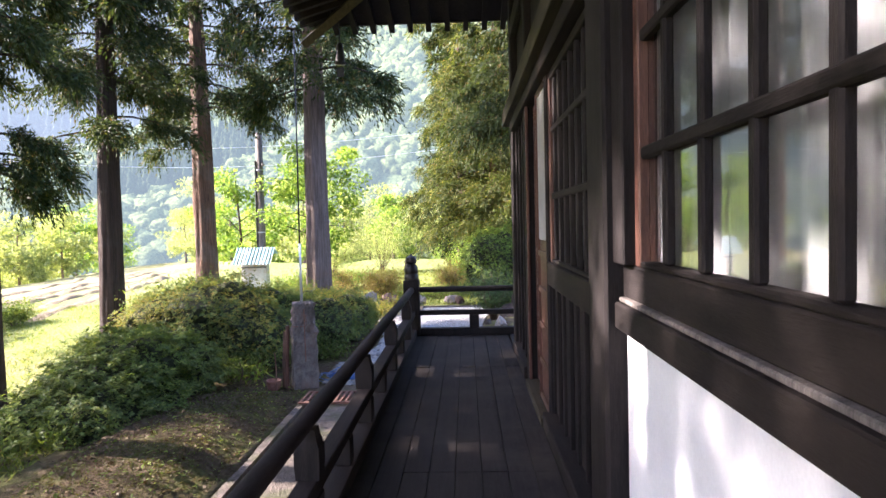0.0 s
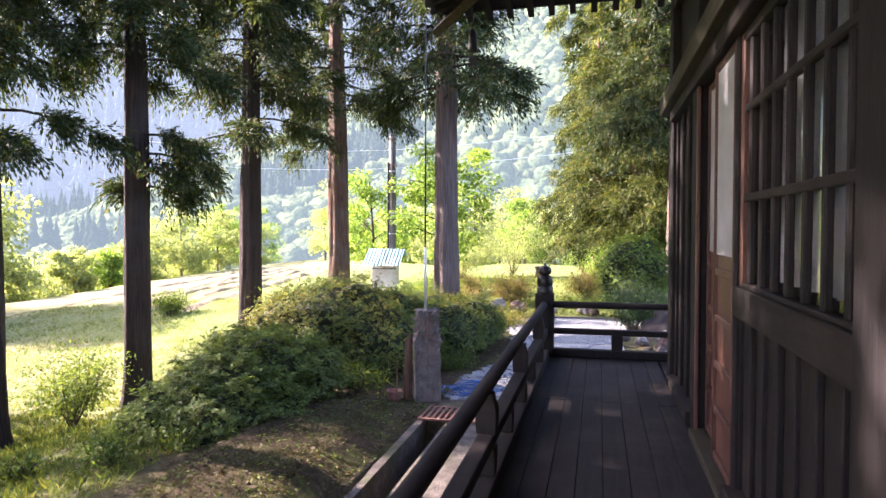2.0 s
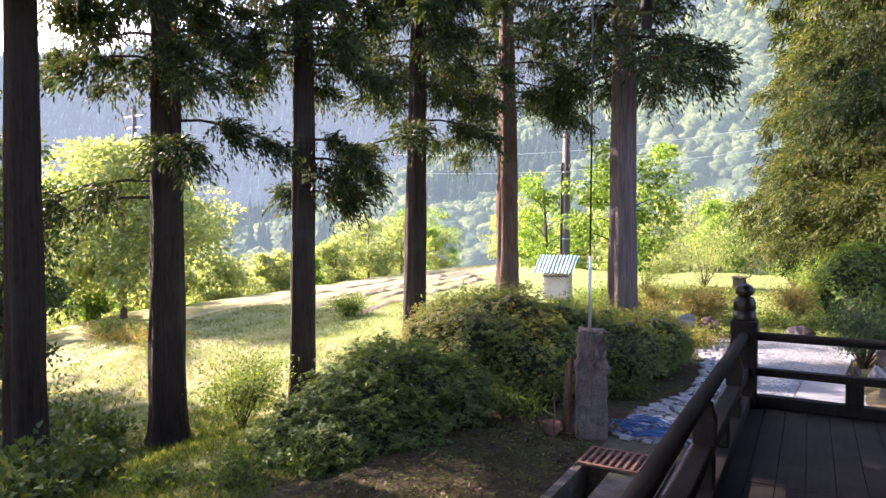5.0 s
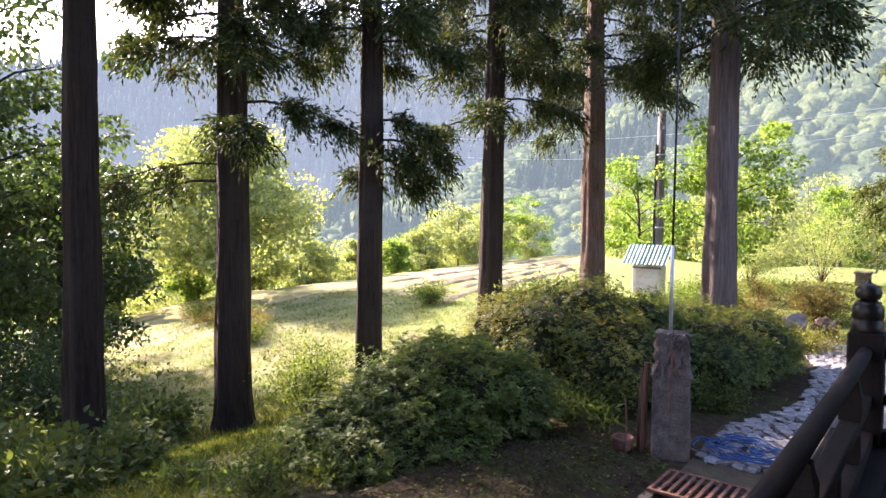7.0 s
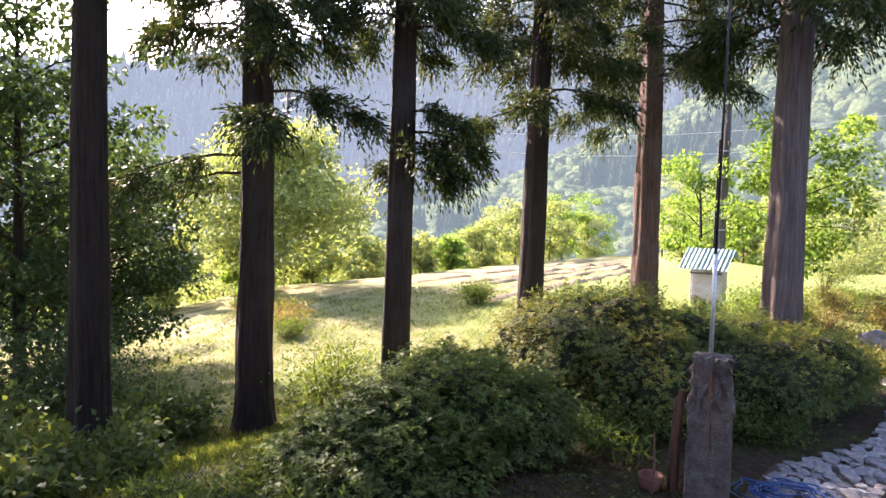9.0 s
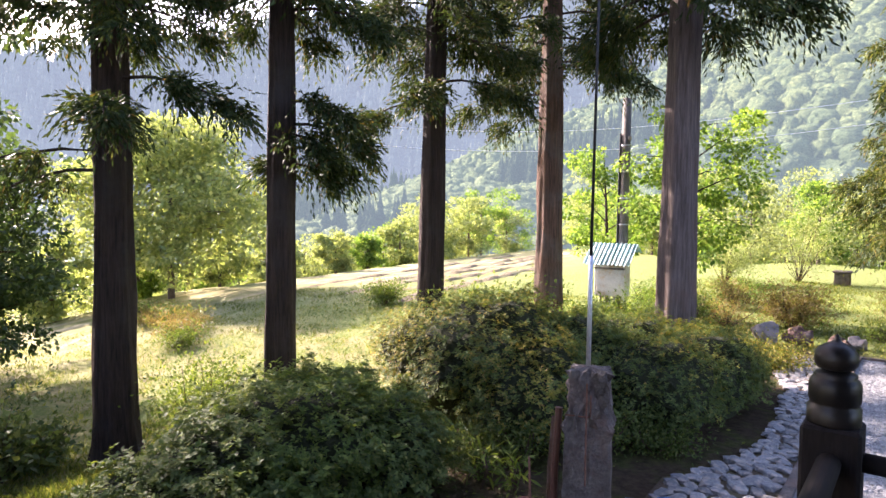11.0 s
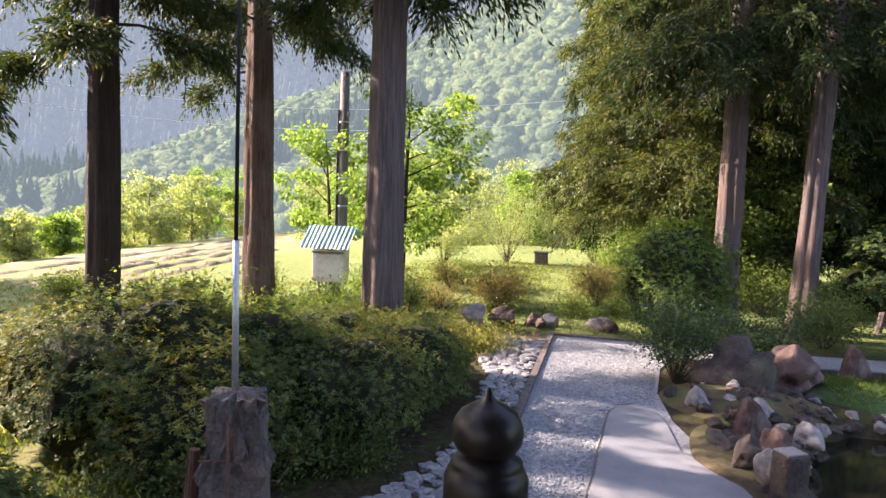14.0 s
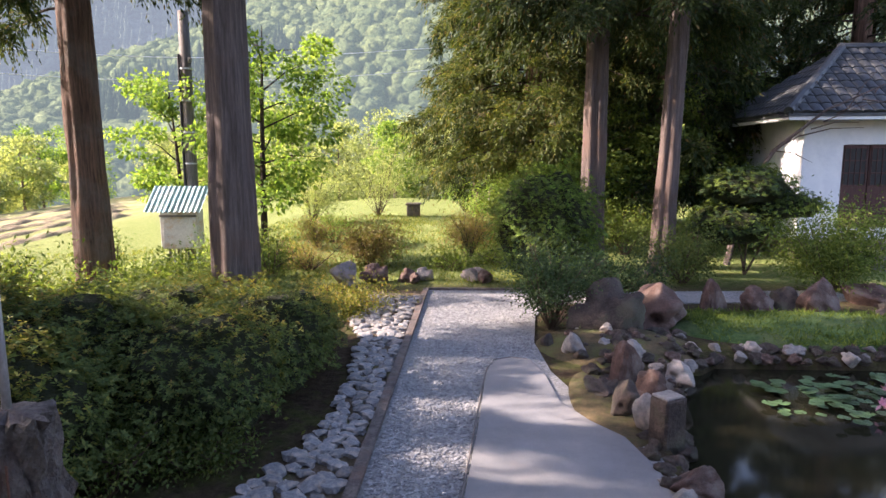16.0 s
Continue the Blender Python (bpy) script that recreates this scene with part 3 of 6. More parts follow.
for y0, y1, x0, top in ((-0.30, 0.0, -0.025, 3.9), (3.08, 3.39, -0.045, 3.9), (5.0, 5.05, -0.006, 2.36), (6.16, 6.40, -0.022, 3.9), (7.62, 7.85, -0.03, 3.9)):
    boxed("wall_post", (W + x0, y0, 0.0), (W + 0.18, y1, top), M["old_wood"], wall, bevel=0.012)
boxed("window_jamb", (W - 0.015, 2.93, 1.244), (W + 0.12, 3.078, 2.356), M["old_wood"], wall)
boxed("end_panel", (W + 0.03, 6.40, 0.10), (W + 0.07, 7.62, 2.36), M["old_wood"], wall)
for k in range(4):
    boxed("batten", (W + 0.005, 6.46 + 0.36 * k, 0.10), (W + 0.03, 6.51 + 0.36 * k, 2.36), M["old_wood"], wall)
# vertical boards below the second window
for k in range(7):
    y = 3.425 + 0.226 * k
    boxed("wall_board", (W + 0.040 + 0.006 * (k % 2), y, 0.11), (W + 0.075, y + 0.212, 0.98), M["old_wood"], wall)
    boxed("board_batten", (W + 0.022, y + 0.205, 0.11), (W + 0.047, y + 0.232, 0.98), M["old_wood"], wall, bevel=0.004)
boxed("window_rail", (W - 0.01, 3.42, 0.98), (W + 0.085, 5.0, 1.13), M["old_wood_y"], wall)


def lattice_window(name, label, y0, y1, z0, z1, bars, rails, x):
    """A wooden lattice with a pane in each opening and a curtain behind."""
    win = thing(name, (x, y0, z0), label, "window", kind="structure")
    w, h = y1 - y0, z1 - z0
    boxed("window_frame", (-0.03, 0, 0), (0.03, 0.055, h), M["red_wood"], win)
    boxed("window_frame", (-0.03, w - 0.055, 0), (0.03, w, h), M["red_wood"], win)
    boxed("window_frame", (-0.03, 0.055, h - 0.05), (0.03, w - 0.055, h), M["old_wood_y"], win)
    boxed("window_frame", (-0.03, 0.055, 0), (0.03, w - 0.055, 0.02), M["old_wood_y"], win)
    ys = [0.055] + list(bars) + [w - 0.055]
    zs = [0.02] + list(rails) + [h - 0.05]
    for b in bars:
        boxed("window_bar", (-0.02, b - 0.019, 0.02), (0.012, b + 0.019, h - 0.05), M["old_wood"], win, bevel=0.007)
    for r in rails:
        boxed("cross_bar", (-0.024, 0.055, r - 0.02), (0.01, w - 0.055, r + 0.02), M["old_wood_y"], win, bevel=0.007)
    for a, b in zip(ys, ys[1:]):
        for c, d in zip(zs, zs[1:]):
            p = boxed("pane", (0.004, a, c), (0.008, b, d), glass, win, bevel=0)
            p.visible_shadow = False
    return win


lattice_window("window_1", "wide dark lattice window with clear panes and white curtain", 0.0, 2.93, 1.24, 2.36, [0.382 + 0.2838 * k for k in range(9)], [0.373, 0.75], W + 0.055)
lattice_window("window_2", "dark lattice window over vertical boards", 3.39, 5.0, 1.13, 2.36, [0.245 + 0.204 * k for k in range(7)], [0.43, 0.86], W + 0.045)
lattice_window("window_3", "wide dark lattice window with white curtain", -4.6, -0.3, 1.24, 2.36, [0.33 + 0.2838 * k for k in range(14)], [0.373, 0.75], W + 0.055)


def curtain(y0, y1, x):
    bm = bmesh.new()
    n = int((y1 - y0) / 0.02)
    cols = []
    for k in range(n + 1):
        y = y0 + (y1 - y0) * k / n
        dx = 0.018 * math.sin(y * 38 + 2 * math.sin(y * 5)) + 0.01 * math.sin(y * 91)
        cols.append((bm.verts.new((x + dx, y, 1.18)), bm.verts.new((x + dx * 0.7, y, 2.4))))
    for a, b in zip(cols, cols[1:]):
        bm.faces.new((a[0], b[0], b[1], a[1]))
    ob = part("curtain", bm, M["curtain"], smooth=True)
    tagged(ob, "white pleated curtain hanging behind the lattice window", "curtain")


curtain(0.03, 3.1, W + 0.115)
curtain(3.5, 4.6, W + 0.115)
curtain(-4.5, -0.4, W + 0.115)
room = thing("room_shell", (0, 0, 0), "dim room behind the lattice windows", "room", kind="structure")
boxed("back_wall", (3.4, -5.0, 0.0), (3.5, 7.6, 4.2), M["room"], room)
boxed("room_floor", (0.83, -5.0, 0.0), (3.4, 7.58, 0.05), M["room"], room)
boxed("room_ceiling", (0.78, -5.0, 3.0), (3.4, 7.58, 3.1), M["room"], room)
boxed("end_wall", (0.78, -5.1, 0.0), (3.4, -5.0, 4.2), M["room"], room)

# shoji door set in the third bay
door = thing("door_1", (W + 0.012, 5.05, 0.06), "closed sliding shoji door with white paper over brown panels", "door", kind="structure")
for k, (a, b, x) in enumerate(((0.02, 0.58, 0.0), (0.53, 1.10, 0.045))):
    leaf_door = thing("door_leaf", (x, 0, 0), "", "")
    leaf_door.parent = door
    boxed("paper", (0.0, a + 0.02, 1.2), (0.012, b - 0.02, 2.26), M["paper"], leaf_door)
    for lo, hi in ((a, a + 0.022), (b - 0.022, b)):
        boxed("stile", (-0.014, lo, 0), (0.024, hi, 2.3), M["red_wood"], leaf_door)
    for z in (0.0, 0.27, 0.54, 0.81, 1.08):
        boxed("door_rail", (-0.01, a + 0.035, z), (0.024, b - 0.035, z + 0.045), M["red_wood"], leaf_door)
        boxed("door_panel", (0.006, a + 0.035, z + 0.045), (0.015, b - 0.035, z + (0.27 if z < 1 else 0.12)), M["red_wood"], leaf_door)
    boxed("door_rail", (-0.01, a + 0.035, 2.26), (0.024, b - 0.035, 2.3), M["red_wood"], leaf_door)
boxed("door_jamb", (-0.04, 1.075, 0), (-0.016, 1.11, 2.3), M["red_wood"], door, "reddish brown door jamb")

# ---- the eaves ----
roof = thing("eaves", (0, 0, 0), "broad dark wooden eaves with close rafters", "roof", kind="structure")
EX, EY, EZ, SL = -1.93, 9.43, 4.02, 0.28


def eave_z(x, y):
    return EZ + SL * min(x - EX, EY - y)


def eave_boards():
    bm = bmesh.new()
    far = 3.4
    a = [(EX, -6.0), (EX, EY), (EX + far, EY - far), (EX + far, -6.0)]
    b = [(EX, EY), (6.0, EY), (6.0, EY - far), (EX + far, EY - far)]
    for quad in (a, b):
        low = [bm.verts.new((x, y, eave_z(x, y) + 0.09)) for x, y in quad]
        top = [bm.verts.new((x, y, eave_z(x, y) + 0.22)) for x, y in quad]
        bm.faces.new(low), bm.faces.new(top[::-1])
        for k in range(4):
            bm.faces.new((low[k], top[k], top[(k + 1) % 4], low[(k + 1) % 4]))
    part("eave_boards", bm, M["old_wood"], roof)


eave_boards()


def rafter(x0, y0, x1, y1, w=0.035, h=0.09):
    bm = bmesh.new()
    d = Vector((x1 - x0, y1 - y0, 0)).normalized()
    s = Vector((-d.y, d.x, 0)) * w
    vs = []
    for (x, y) in ((x0, y0), (x1, y1)):
        for k, dz in ((-1, 0), (1, 0), (1, h), (-1, h)):
            vs.append(bm.verts.new(Vector((x, y, eave_z(x, y) + dz)) + s * k))
    for f in ((0, 1, 2, 3), (7, 6, 5, 4), (0, 4, 5, 1), (1, 5, 6, 2), (2, 6, 7, 3), (3, 7, 4, 0)):
        bm.faces.new([vs[i] for i in f])
    return part("rafter", bm, M["old_wood"], roof)


for k in range(58):
    y = EY - 0.35 - 0.25 * k
    rafter(EX - 0.06, y, EX + min(3.3, max(0.2, EY - y)), y)
for k in range(30):
    x = EX + 0.35 + 0.25 * k
    rafter(x, EY + 0.06, x, EY - min(3.3, max(0.2, x - EX)))
boxed("fascia", (EX - 0.03, -6.0, EZ + 0.085), (EX + 0.03, EY, EZ + 0.2), M["old_wood_y"], roof)
boxed("fascia", (EX, EY - 0.03, EZ + 0.085), (6.0, EY + 0.03, EZ + 0.2), M["old_wood"], roof)
bm = bmesh.new()
tube(bm, [(EX - 0.12, EY + 0.12, EZ - 0.09), (EX + 1.2, EY - 1.2, EZ + SL * 1.2 - 0.02), (EX + 2.7, EY - 2.7, EZ + SL * 2.7)], [0.075, 0.08, 0.08], 4)
part("hip_rafter", bm, M["beam_wood"], roof, "bleached corner hip rafter")
part("roof_cover", (lambda b: (b.faces.new([b.verts.new(p) for p in ((EX - 0.1, -6, EZ + 0.24), (EX - 0.1, EY + 0.1, EZ + 0.24), (3.0, EY - 4.8, EZ + 1.7), (3.0, -6, EZ + 1.7))]), b.faces.new([b.verts.new(p) for p in ((EX - 0.1, EY + 0.1, EZ + 0.24), (8, EY + 0.1, EZ + 0.24), (8, EY - 4.8, EZ + 1.7), (3.0, EY - 4.8, EZ + 1.7))]), b)[2])(bmesh.new()), M["tile"], roof)
bell = thing("wind_bell", (-1.46, 8.98, 3.98), "small dark bronze wind bell under the eave corner", "bell")
part("bell_body", lathe(bmesh.new(), [(0.075, -0.50), (0.062, -0.46), (0.052, -0.36), (0.044, -0.27), (0.03, -0.235), (0.01, -0.225)], 14), M["black_metal"], bell, smooth=True)
part("bell_chain", tube(bmesh.new(), [(0, 0, -0.23), (0, 0, 0.24)], [0.008, 0.008], 6), M["black_metal"], bell)
part("clapper_plate", box(bmesh.new(), (-0.045, -0.003, -0.66), (0.045, 0.003, -0.54)), M["black_metal"], bell)


# ---- hills and far woods ----
def leafy_template(n, low=-0.3):
    """A crown seen far off: a lumpy mass with loose leaf clumps over it."""
    bm = bmesh.new()
    bmesh.ops.create_icosphere(bm, subdivisions=2, radius=0.8)
    for v in bm.verts:
        v.co *= 1 + 0.5 * noise.noise(v.co * 1.9 + Vector((n, 0, 0))) + 0.22 * noise.noise(v.co * 4.5)
    bm.verts.index_update()
    keep = [f for f in bm.faces if f.calc_center_median().z > -0.25]
    cv = np.array([v.co for v in bm.verts])
    cf = np.array([[v.index for v in f.verts] for f in keep])
    bm.free()
    d = unit(rng.normal(size=(3 * n, 3)))
    d = d[d[:, 2] > low][:n]
    k = np.array([0.84 * (1 + 0.5 * noise.noise(Vector(p) * 1.5 + Vector((n, 0, 0)))) for p in d]) * rng.uniform(0.9, 1.12, len(d))
    at = d * k[:, None]
    a = unit(np.cross(d + 0.3 * rng.normal(size=d.shape), rng.normal(size=d.shape)))
    b = np.cross(unit(d + 0.3 * rng.normal(size=d.shape)), a)
    s = rng.uniform(0.10, 0.22, (len(d), 1))
    v = np.stack([at - a * s, at - b * s * 0.7, at + a * s, at + b * s * 0.7], 1).reshape(-1, 3)
    i = np.arange(len(d))[:, None] * 4 + len(cv)
    return np.concatenate([cv, v]), np.concatenate([cf, i + np.array([0, 1, 2]), i + np.array([0, 2, 3])])


def spruce_template(seed):
    bm = bmesh.new()
    seg, prof = 9, []
    for k in range(5):
        prof += [(1.0 - 0.19 * k, 0.45 * k), (0.45 - 0.09 * k, 0.45 * k + 0.38)]
    rings = []
    for i, (r, z) in enumerate(prof):
        rings.append([bm.verts.new((r * (1 + 0.3 * noise.noise(Vector((a * 3.0, i, seed)))) * math.cos(6.283 * a / seg + i), r * math.sin(6.283 * a / seg + i), z - 0.6)) for a in range(seg)])
    for a, b in zip(rings, rings[1:]):
        for k in range(seg):
            bm.faces.new((a[k], a[(k + 1) % seg], b[(k + 1) % seg]))
            bm.faces.new((a[k], b[(k + 1) % seg], b[k]))
    top = bm.verts.new((0, 0, 2.0))
    for k in range(seg):
        bm.faces.new((rings[-1][k], rings[-1][(k + 1) % seg], top))
    bm.verts.index_update()
    v = np.array([p.co for p in bm.verts])
    f = np.array([[q.index for q in face.verts] for face in bm.faces])
    bm.free()
    return v, f


def scatter(name, templates, places, sizes, material, label, category, squash=0.85):
    vs, fs, base = [], [], 0
    for k, (p, s) in enumerate(zip(places, sizes)):
        v, f = templates[k % len(templates)]
        a = rng.uniform(0, 6.283)
        c, d = math.cos(a), math.sin(a)
        w = np.stack([v[:, 0] * c - v[:, 1] * d, v[:, 0] * d + v[:, 1] * c, v[:, 2] * squash * rng.uniform(0.85, 1.25)], 1) * s + p
        vs.append(w)
        fs.append(f + base)
        base += len(v)
    v, f = np.concatenate(vs), np.concatenate(fs)
    me = bpy.data.meshes.new(name)
    n = len(f)
    me.vertices.add(len(v)), me.loops.add(3 * n), me.polygons.add(n)
    me.vertices.foreach_set("co", v.astype(np.float32).ravel())
    me.loops.foreach_set("vertex_index", f.astype(np.int32).ravel())
    me.polygons.foreach_set("loop_start", np.arange(0, 3 * n, 3, dtype=np.int32))
    me.update(calc_edges=True)
    ob = link_mesh(name, me, material, smooth=False)
    return tagged(ob, label, category, kind="stuff")


def rise_near(az):
    """How steeply the near wooded hill stands over the eye, by degrees left of the view down the path."""
    return float(np.interp(az, [-70, -25, -8, 5, 15, 25, 35, 43, 50, 60, 75], [17, 21, 22, 20, 14.5, 9.0, 5.2, 2.0, -0.6, -2.2, -2.6]))


def rise_far(az):
    return float(np.interp(az, [-70, 0, 14, 25, 35, 45, 55, 65, 75, 95, 120], [24, 24, 23, 21, 19, 16.5, 14.3, 12.2, 10, 7, 6]))


def hill(name, r0, r1, rise, drop, material, label, az0, az1):
    """A slope from its foot at r0 up to its crest at r1."""
    bm = bmesh.new()
    rows = []
    for i in range(26):
        u = i / 25
        r = r0 + (r1 - r0) * u * 1.25
        row = []
        for j in range(90):
            az = az0 + (az1 - az0) * j / 89
            row.append(bm.verts.new(hill_point(az, r, r0, r1, rise, drop)))
        rows.append(row)
    for a, b in zip(rows, rows[1:]):
        for k in range(89):
            bm.faces.new((a[k], a[k + 1], b[k + 1], b[k]))
    return tagged(part(name, bm, material, smooth=True), label, "hill", kind="structure")


def hill_point(az, r, r0, r1, rise, drop):
    u = (r - r0) / (r1 - r0)
    crest = 1.4 + r1 * math.tan(radians(rise(az)))
    s = u if u < 1 else 2 - u
    z = drop + (crest - drop) * s ** 1.15
    a = radians(az)
    z += (r1 * 0.03) * s * noise.noise(Vector((az * 0.09, r / r1 * 4, 2.0)))
    return (-math.sin(a) * r, 8 + math.cos(a) * r, z)


# the last colour is a bluish glow: haze painted onto hillside and mountain
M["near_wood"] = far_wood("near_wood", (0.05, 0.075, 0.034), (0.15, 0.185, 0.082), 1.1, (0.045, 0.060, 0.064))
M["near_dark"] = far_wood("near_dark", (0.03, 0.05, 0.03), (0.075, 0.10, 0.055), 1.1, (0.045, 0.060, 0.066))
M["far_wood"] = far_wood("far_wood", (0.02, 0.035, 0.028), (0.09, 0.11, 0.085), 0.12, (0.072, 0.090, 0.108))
crowns = [leafy_template(16 + k) for k in range(9)]
spruces = [spruce_template(k) for k in range(4)]
NEAR, FAR = (105, 260, rise_near, -6.0), (260, 620, rise_far, -20.0)
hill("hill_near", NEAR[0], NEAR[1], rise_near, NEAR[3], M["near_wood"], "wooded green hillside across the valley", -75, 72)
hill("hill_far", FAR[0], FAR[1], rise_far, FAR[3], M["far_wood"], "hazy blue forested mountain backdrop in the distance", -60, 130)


def hill_spots(n, az0, az1, spec, power=0.6):
    az = rng.uniform(az0, az1, n)
    r = spec[0] + (spec[1] - spec[0]) * rng.uniform(0, 1.05, n) ** power
    return [np.array(hill_point(a, q, *spec)) for a, q in zip(az, r)]


spots = hill_spots(5200, -30, 66, NEAR)
sel = [noise.noise(Vector((p[0] * 0.018, p[1] * 0.018, 0))) > 0.24 for p in spots]
leafs = [p for p, s in zip(spots, sel) if not s]
dark = [p for p, s in zip(spots, sel) if s]
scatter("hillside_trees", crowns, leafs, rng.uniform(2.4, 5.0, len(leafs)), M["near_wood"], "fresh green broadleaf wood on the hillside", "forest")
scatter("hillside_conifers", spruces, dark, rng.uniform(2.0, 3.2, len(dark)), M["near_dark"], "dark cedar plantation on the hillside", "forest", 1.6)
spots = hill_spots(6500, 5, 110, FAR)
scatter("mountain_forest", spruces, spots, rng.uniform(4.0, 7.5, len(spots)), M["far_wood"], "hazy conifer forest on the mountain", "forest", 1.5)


# ---- foliage ----
def shell_points(n, rad, low=-0.35):
    """Points and normals on a lumpy ellipsoid about the origin."""
    d = unit(rng.normal(size=(n * 2, 3)))
    d = d[d[:, 2] > low][:n]
    k = np.array([1 + 0.26 * noise.noise(Vector(p) * 2.6 + Vector((rad[0], rad[1], 0))) + 0.2 * noise.noise(Vector(p) * 6.0) + 0.12 * noise.noise(Vector(p) * 13.0) for p in d])
    return d * np.array(rad) * k[:, None], unit(d / np.array(rad))


def leaves_at(pts, normals, size, spread=0.8, slim=0.45, hang=0.0):
    n = len(pts)
    way = unit(normals + rng.normal(size=(n, 3)) * spread + np.array([0, 0, -hang]))
    face = unit(rng.normal(size=(n, 3)) + np.array([0, 0, 1.2]))
    le = rng.uniform(0.7, 1.3, n) * size
    return leaf_quads(pts, way, face, le, le * slim)


def whorls(pts, normals, size, per=7, slim=0.36):
    """Leaves set round the tips of shoots, spread like small stars."""
    n = len(pts)
    axis = unit(normals * 0.55 + np.array([0, 0, 0.75]) + rng.normal(size=(n, 3)) * 0.22)
    u = unit(np.cross(axis, rng.normal(size=(n, 3))))
    v = np.cross(axis, u)
    out = []
    scale = rng.uniform(0.75, 1.25, n)
    for k in range(per):
        a = 2 * math.pi * k / per + rng.uniform(-0.35, 0.35, n)[:, None]
        way = unit(np.cos(a) * u + np.sin(a) * v + axis * rng.uniform(0.05, 0.6, (n, 1)))
        le = rng.uniform(0.7, 1.15, n) * size * scale
        out.append(leaf_quads(pts + axis * rng.uniform(-0.02, 0.02, (n, 1)), way, axis + rng.normal(size=(n, 3)) * 0.2, le, le * slim))
    return np.stack(out, 1)


def stems_bm(base, tips, r0=0.02):
    bm = bmesh.new()
    for t in tips:
        b, t = Vector(base) + Vector((random.uniform(-0.1, 0.1), random.uniform(-0.1, 0.1), 0)), Vector(t)
        m = (b + t) / 2 + Vector((random.uniform(-0.1, 0.1), random.uniform(-0.1, 0.1), 0.05))
        tube(bm, [b, m, t], [r0, r0 * 0.7, r0 * 0.3], 5)
    return bm


def shrub(name, label, place, lumps, n, size, material, category="shrub", top=None, core=0.86, low=-0.35, slim=0.45, group="", gold=0.75, foot=0.02):
    """A dense clipped shrub of several lumps: stems, a solid core coloured dark as inner shade, leaves."""
    ob = thing(name, place, label, category, group)
    quads, golds = [], []
    total = sum(r[0] * r[1] + r[2] * (r[0] + r[1]) for _, r in lumps)
    bm = bmesh.new()
    for c, r in lumps:
        m = int(n / 6 * (r[0] * r[1] + r[2] * (r[0] + r[1])) / total)
        p, nn = shell_points(m, r, low)
        p = p * (rng.uniform(0.84, 1.06, (len(p), 1)) + 0.12 * (rng.uniform(0, 1, (len(p), 1)) > 0.93)) + np.array(c)
        keep = np.ones(len(p), bool)
        for c2, r2 in lumps:
            if c2 != c:
                keep &= (((p - np.array(c2)) / np.array(r2)) ** 2).sum(1) > 0.72
        keep &= p[:, 2] > foot
        p, nn = p[keep], nn[keep]
        q = whorls(p, nn, size, slim=slim)
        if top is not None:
            # paler leaves favour upward, -x and -y faces: sunlight put into leaf colour
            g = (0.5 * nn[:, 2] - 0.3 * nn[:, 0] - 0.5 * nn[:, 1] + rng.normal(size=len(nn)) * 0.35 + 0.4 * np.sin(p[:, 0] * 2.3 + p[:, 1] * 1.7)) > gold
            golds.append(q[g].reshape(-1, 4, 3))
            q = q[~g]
        quads.append(q.reshape(-1, 4, 3))
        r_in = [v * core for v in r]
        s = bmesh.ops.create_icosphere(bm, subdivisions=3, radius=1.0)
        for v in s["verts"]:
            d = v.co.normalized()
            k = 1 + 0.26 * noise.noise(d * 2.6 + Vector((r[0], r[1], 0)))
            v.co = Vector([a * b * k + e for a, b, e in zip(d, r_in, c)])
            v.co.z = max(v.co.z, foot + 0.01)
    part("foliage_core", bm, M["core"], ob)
    link_mesh("foliage", quads_mesh("foliage", np.concatenate(quads)), material, ob)
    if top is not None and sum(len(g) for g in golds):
        link_mesh("new_growth", quads_mesh("new_growth", np.concatenate(golds)), top, ob, "paler yellowish shoots, coloured as sunlit and set on sunward faces")
    part("stem", stems_bm((lumps[0][0][0], lumps[0][0][1], -0.05), [(c[0], c[1], c[2]) for c, _ in lumps], 0.03), M["twig"], ob)
    return ob


# the rounded azaleas beside the veranda
shrub("azalea_bush", "large rounded dark green azalea bush beside the drain", (-4.95, 9.6, land(-4.95, 9.6)), [((0.1, 0.1, 0.42), (0.95, 1.1, 0.66)), ((0.15, -0.6, 0.28), (0.75, 0.75, 0.6)), ((0.5, 0.6, 0.36), (0.75, 0.8, 0.58)), ((-0.15, 0.6, 0.4), (0.8, 0.85, 0.64)), ((-0.25, -1.0, 0.0), (0.7, 0.75, 0.6)), ((0.3, -1.05, 0.08), (0.72, 0.75, 0.58)), ((0.62, -0.5, 0.05), (0.62, 0.72, 0.55))], 95000, 0.056, M["azalea_leaf"], top=M["weed_leaf"], gold=0.45, group="azaleas", foot=-0.35)
shrub("azalea_bush", "tall clipped azalea with yellowish shoots coloured as sunlit", (-4.75, 12.8, land(-4.75, 12.8)), [((0, 0, 0.75), (1.15, 1.15, 0.88)), ((-0.9, 0.3, 0.65), (1.0, 1.1, 0.80)), ((0.75, -0.3, 0.5), (0.85, 0.9, 0.72)), ((0.5, 0.9, 0.6), (1.0, 0.95, 0.78))], 80000, 0.045, M["azalea_leaf"], gold=0.48, top=M["azalea_gold"], group="azaleas")
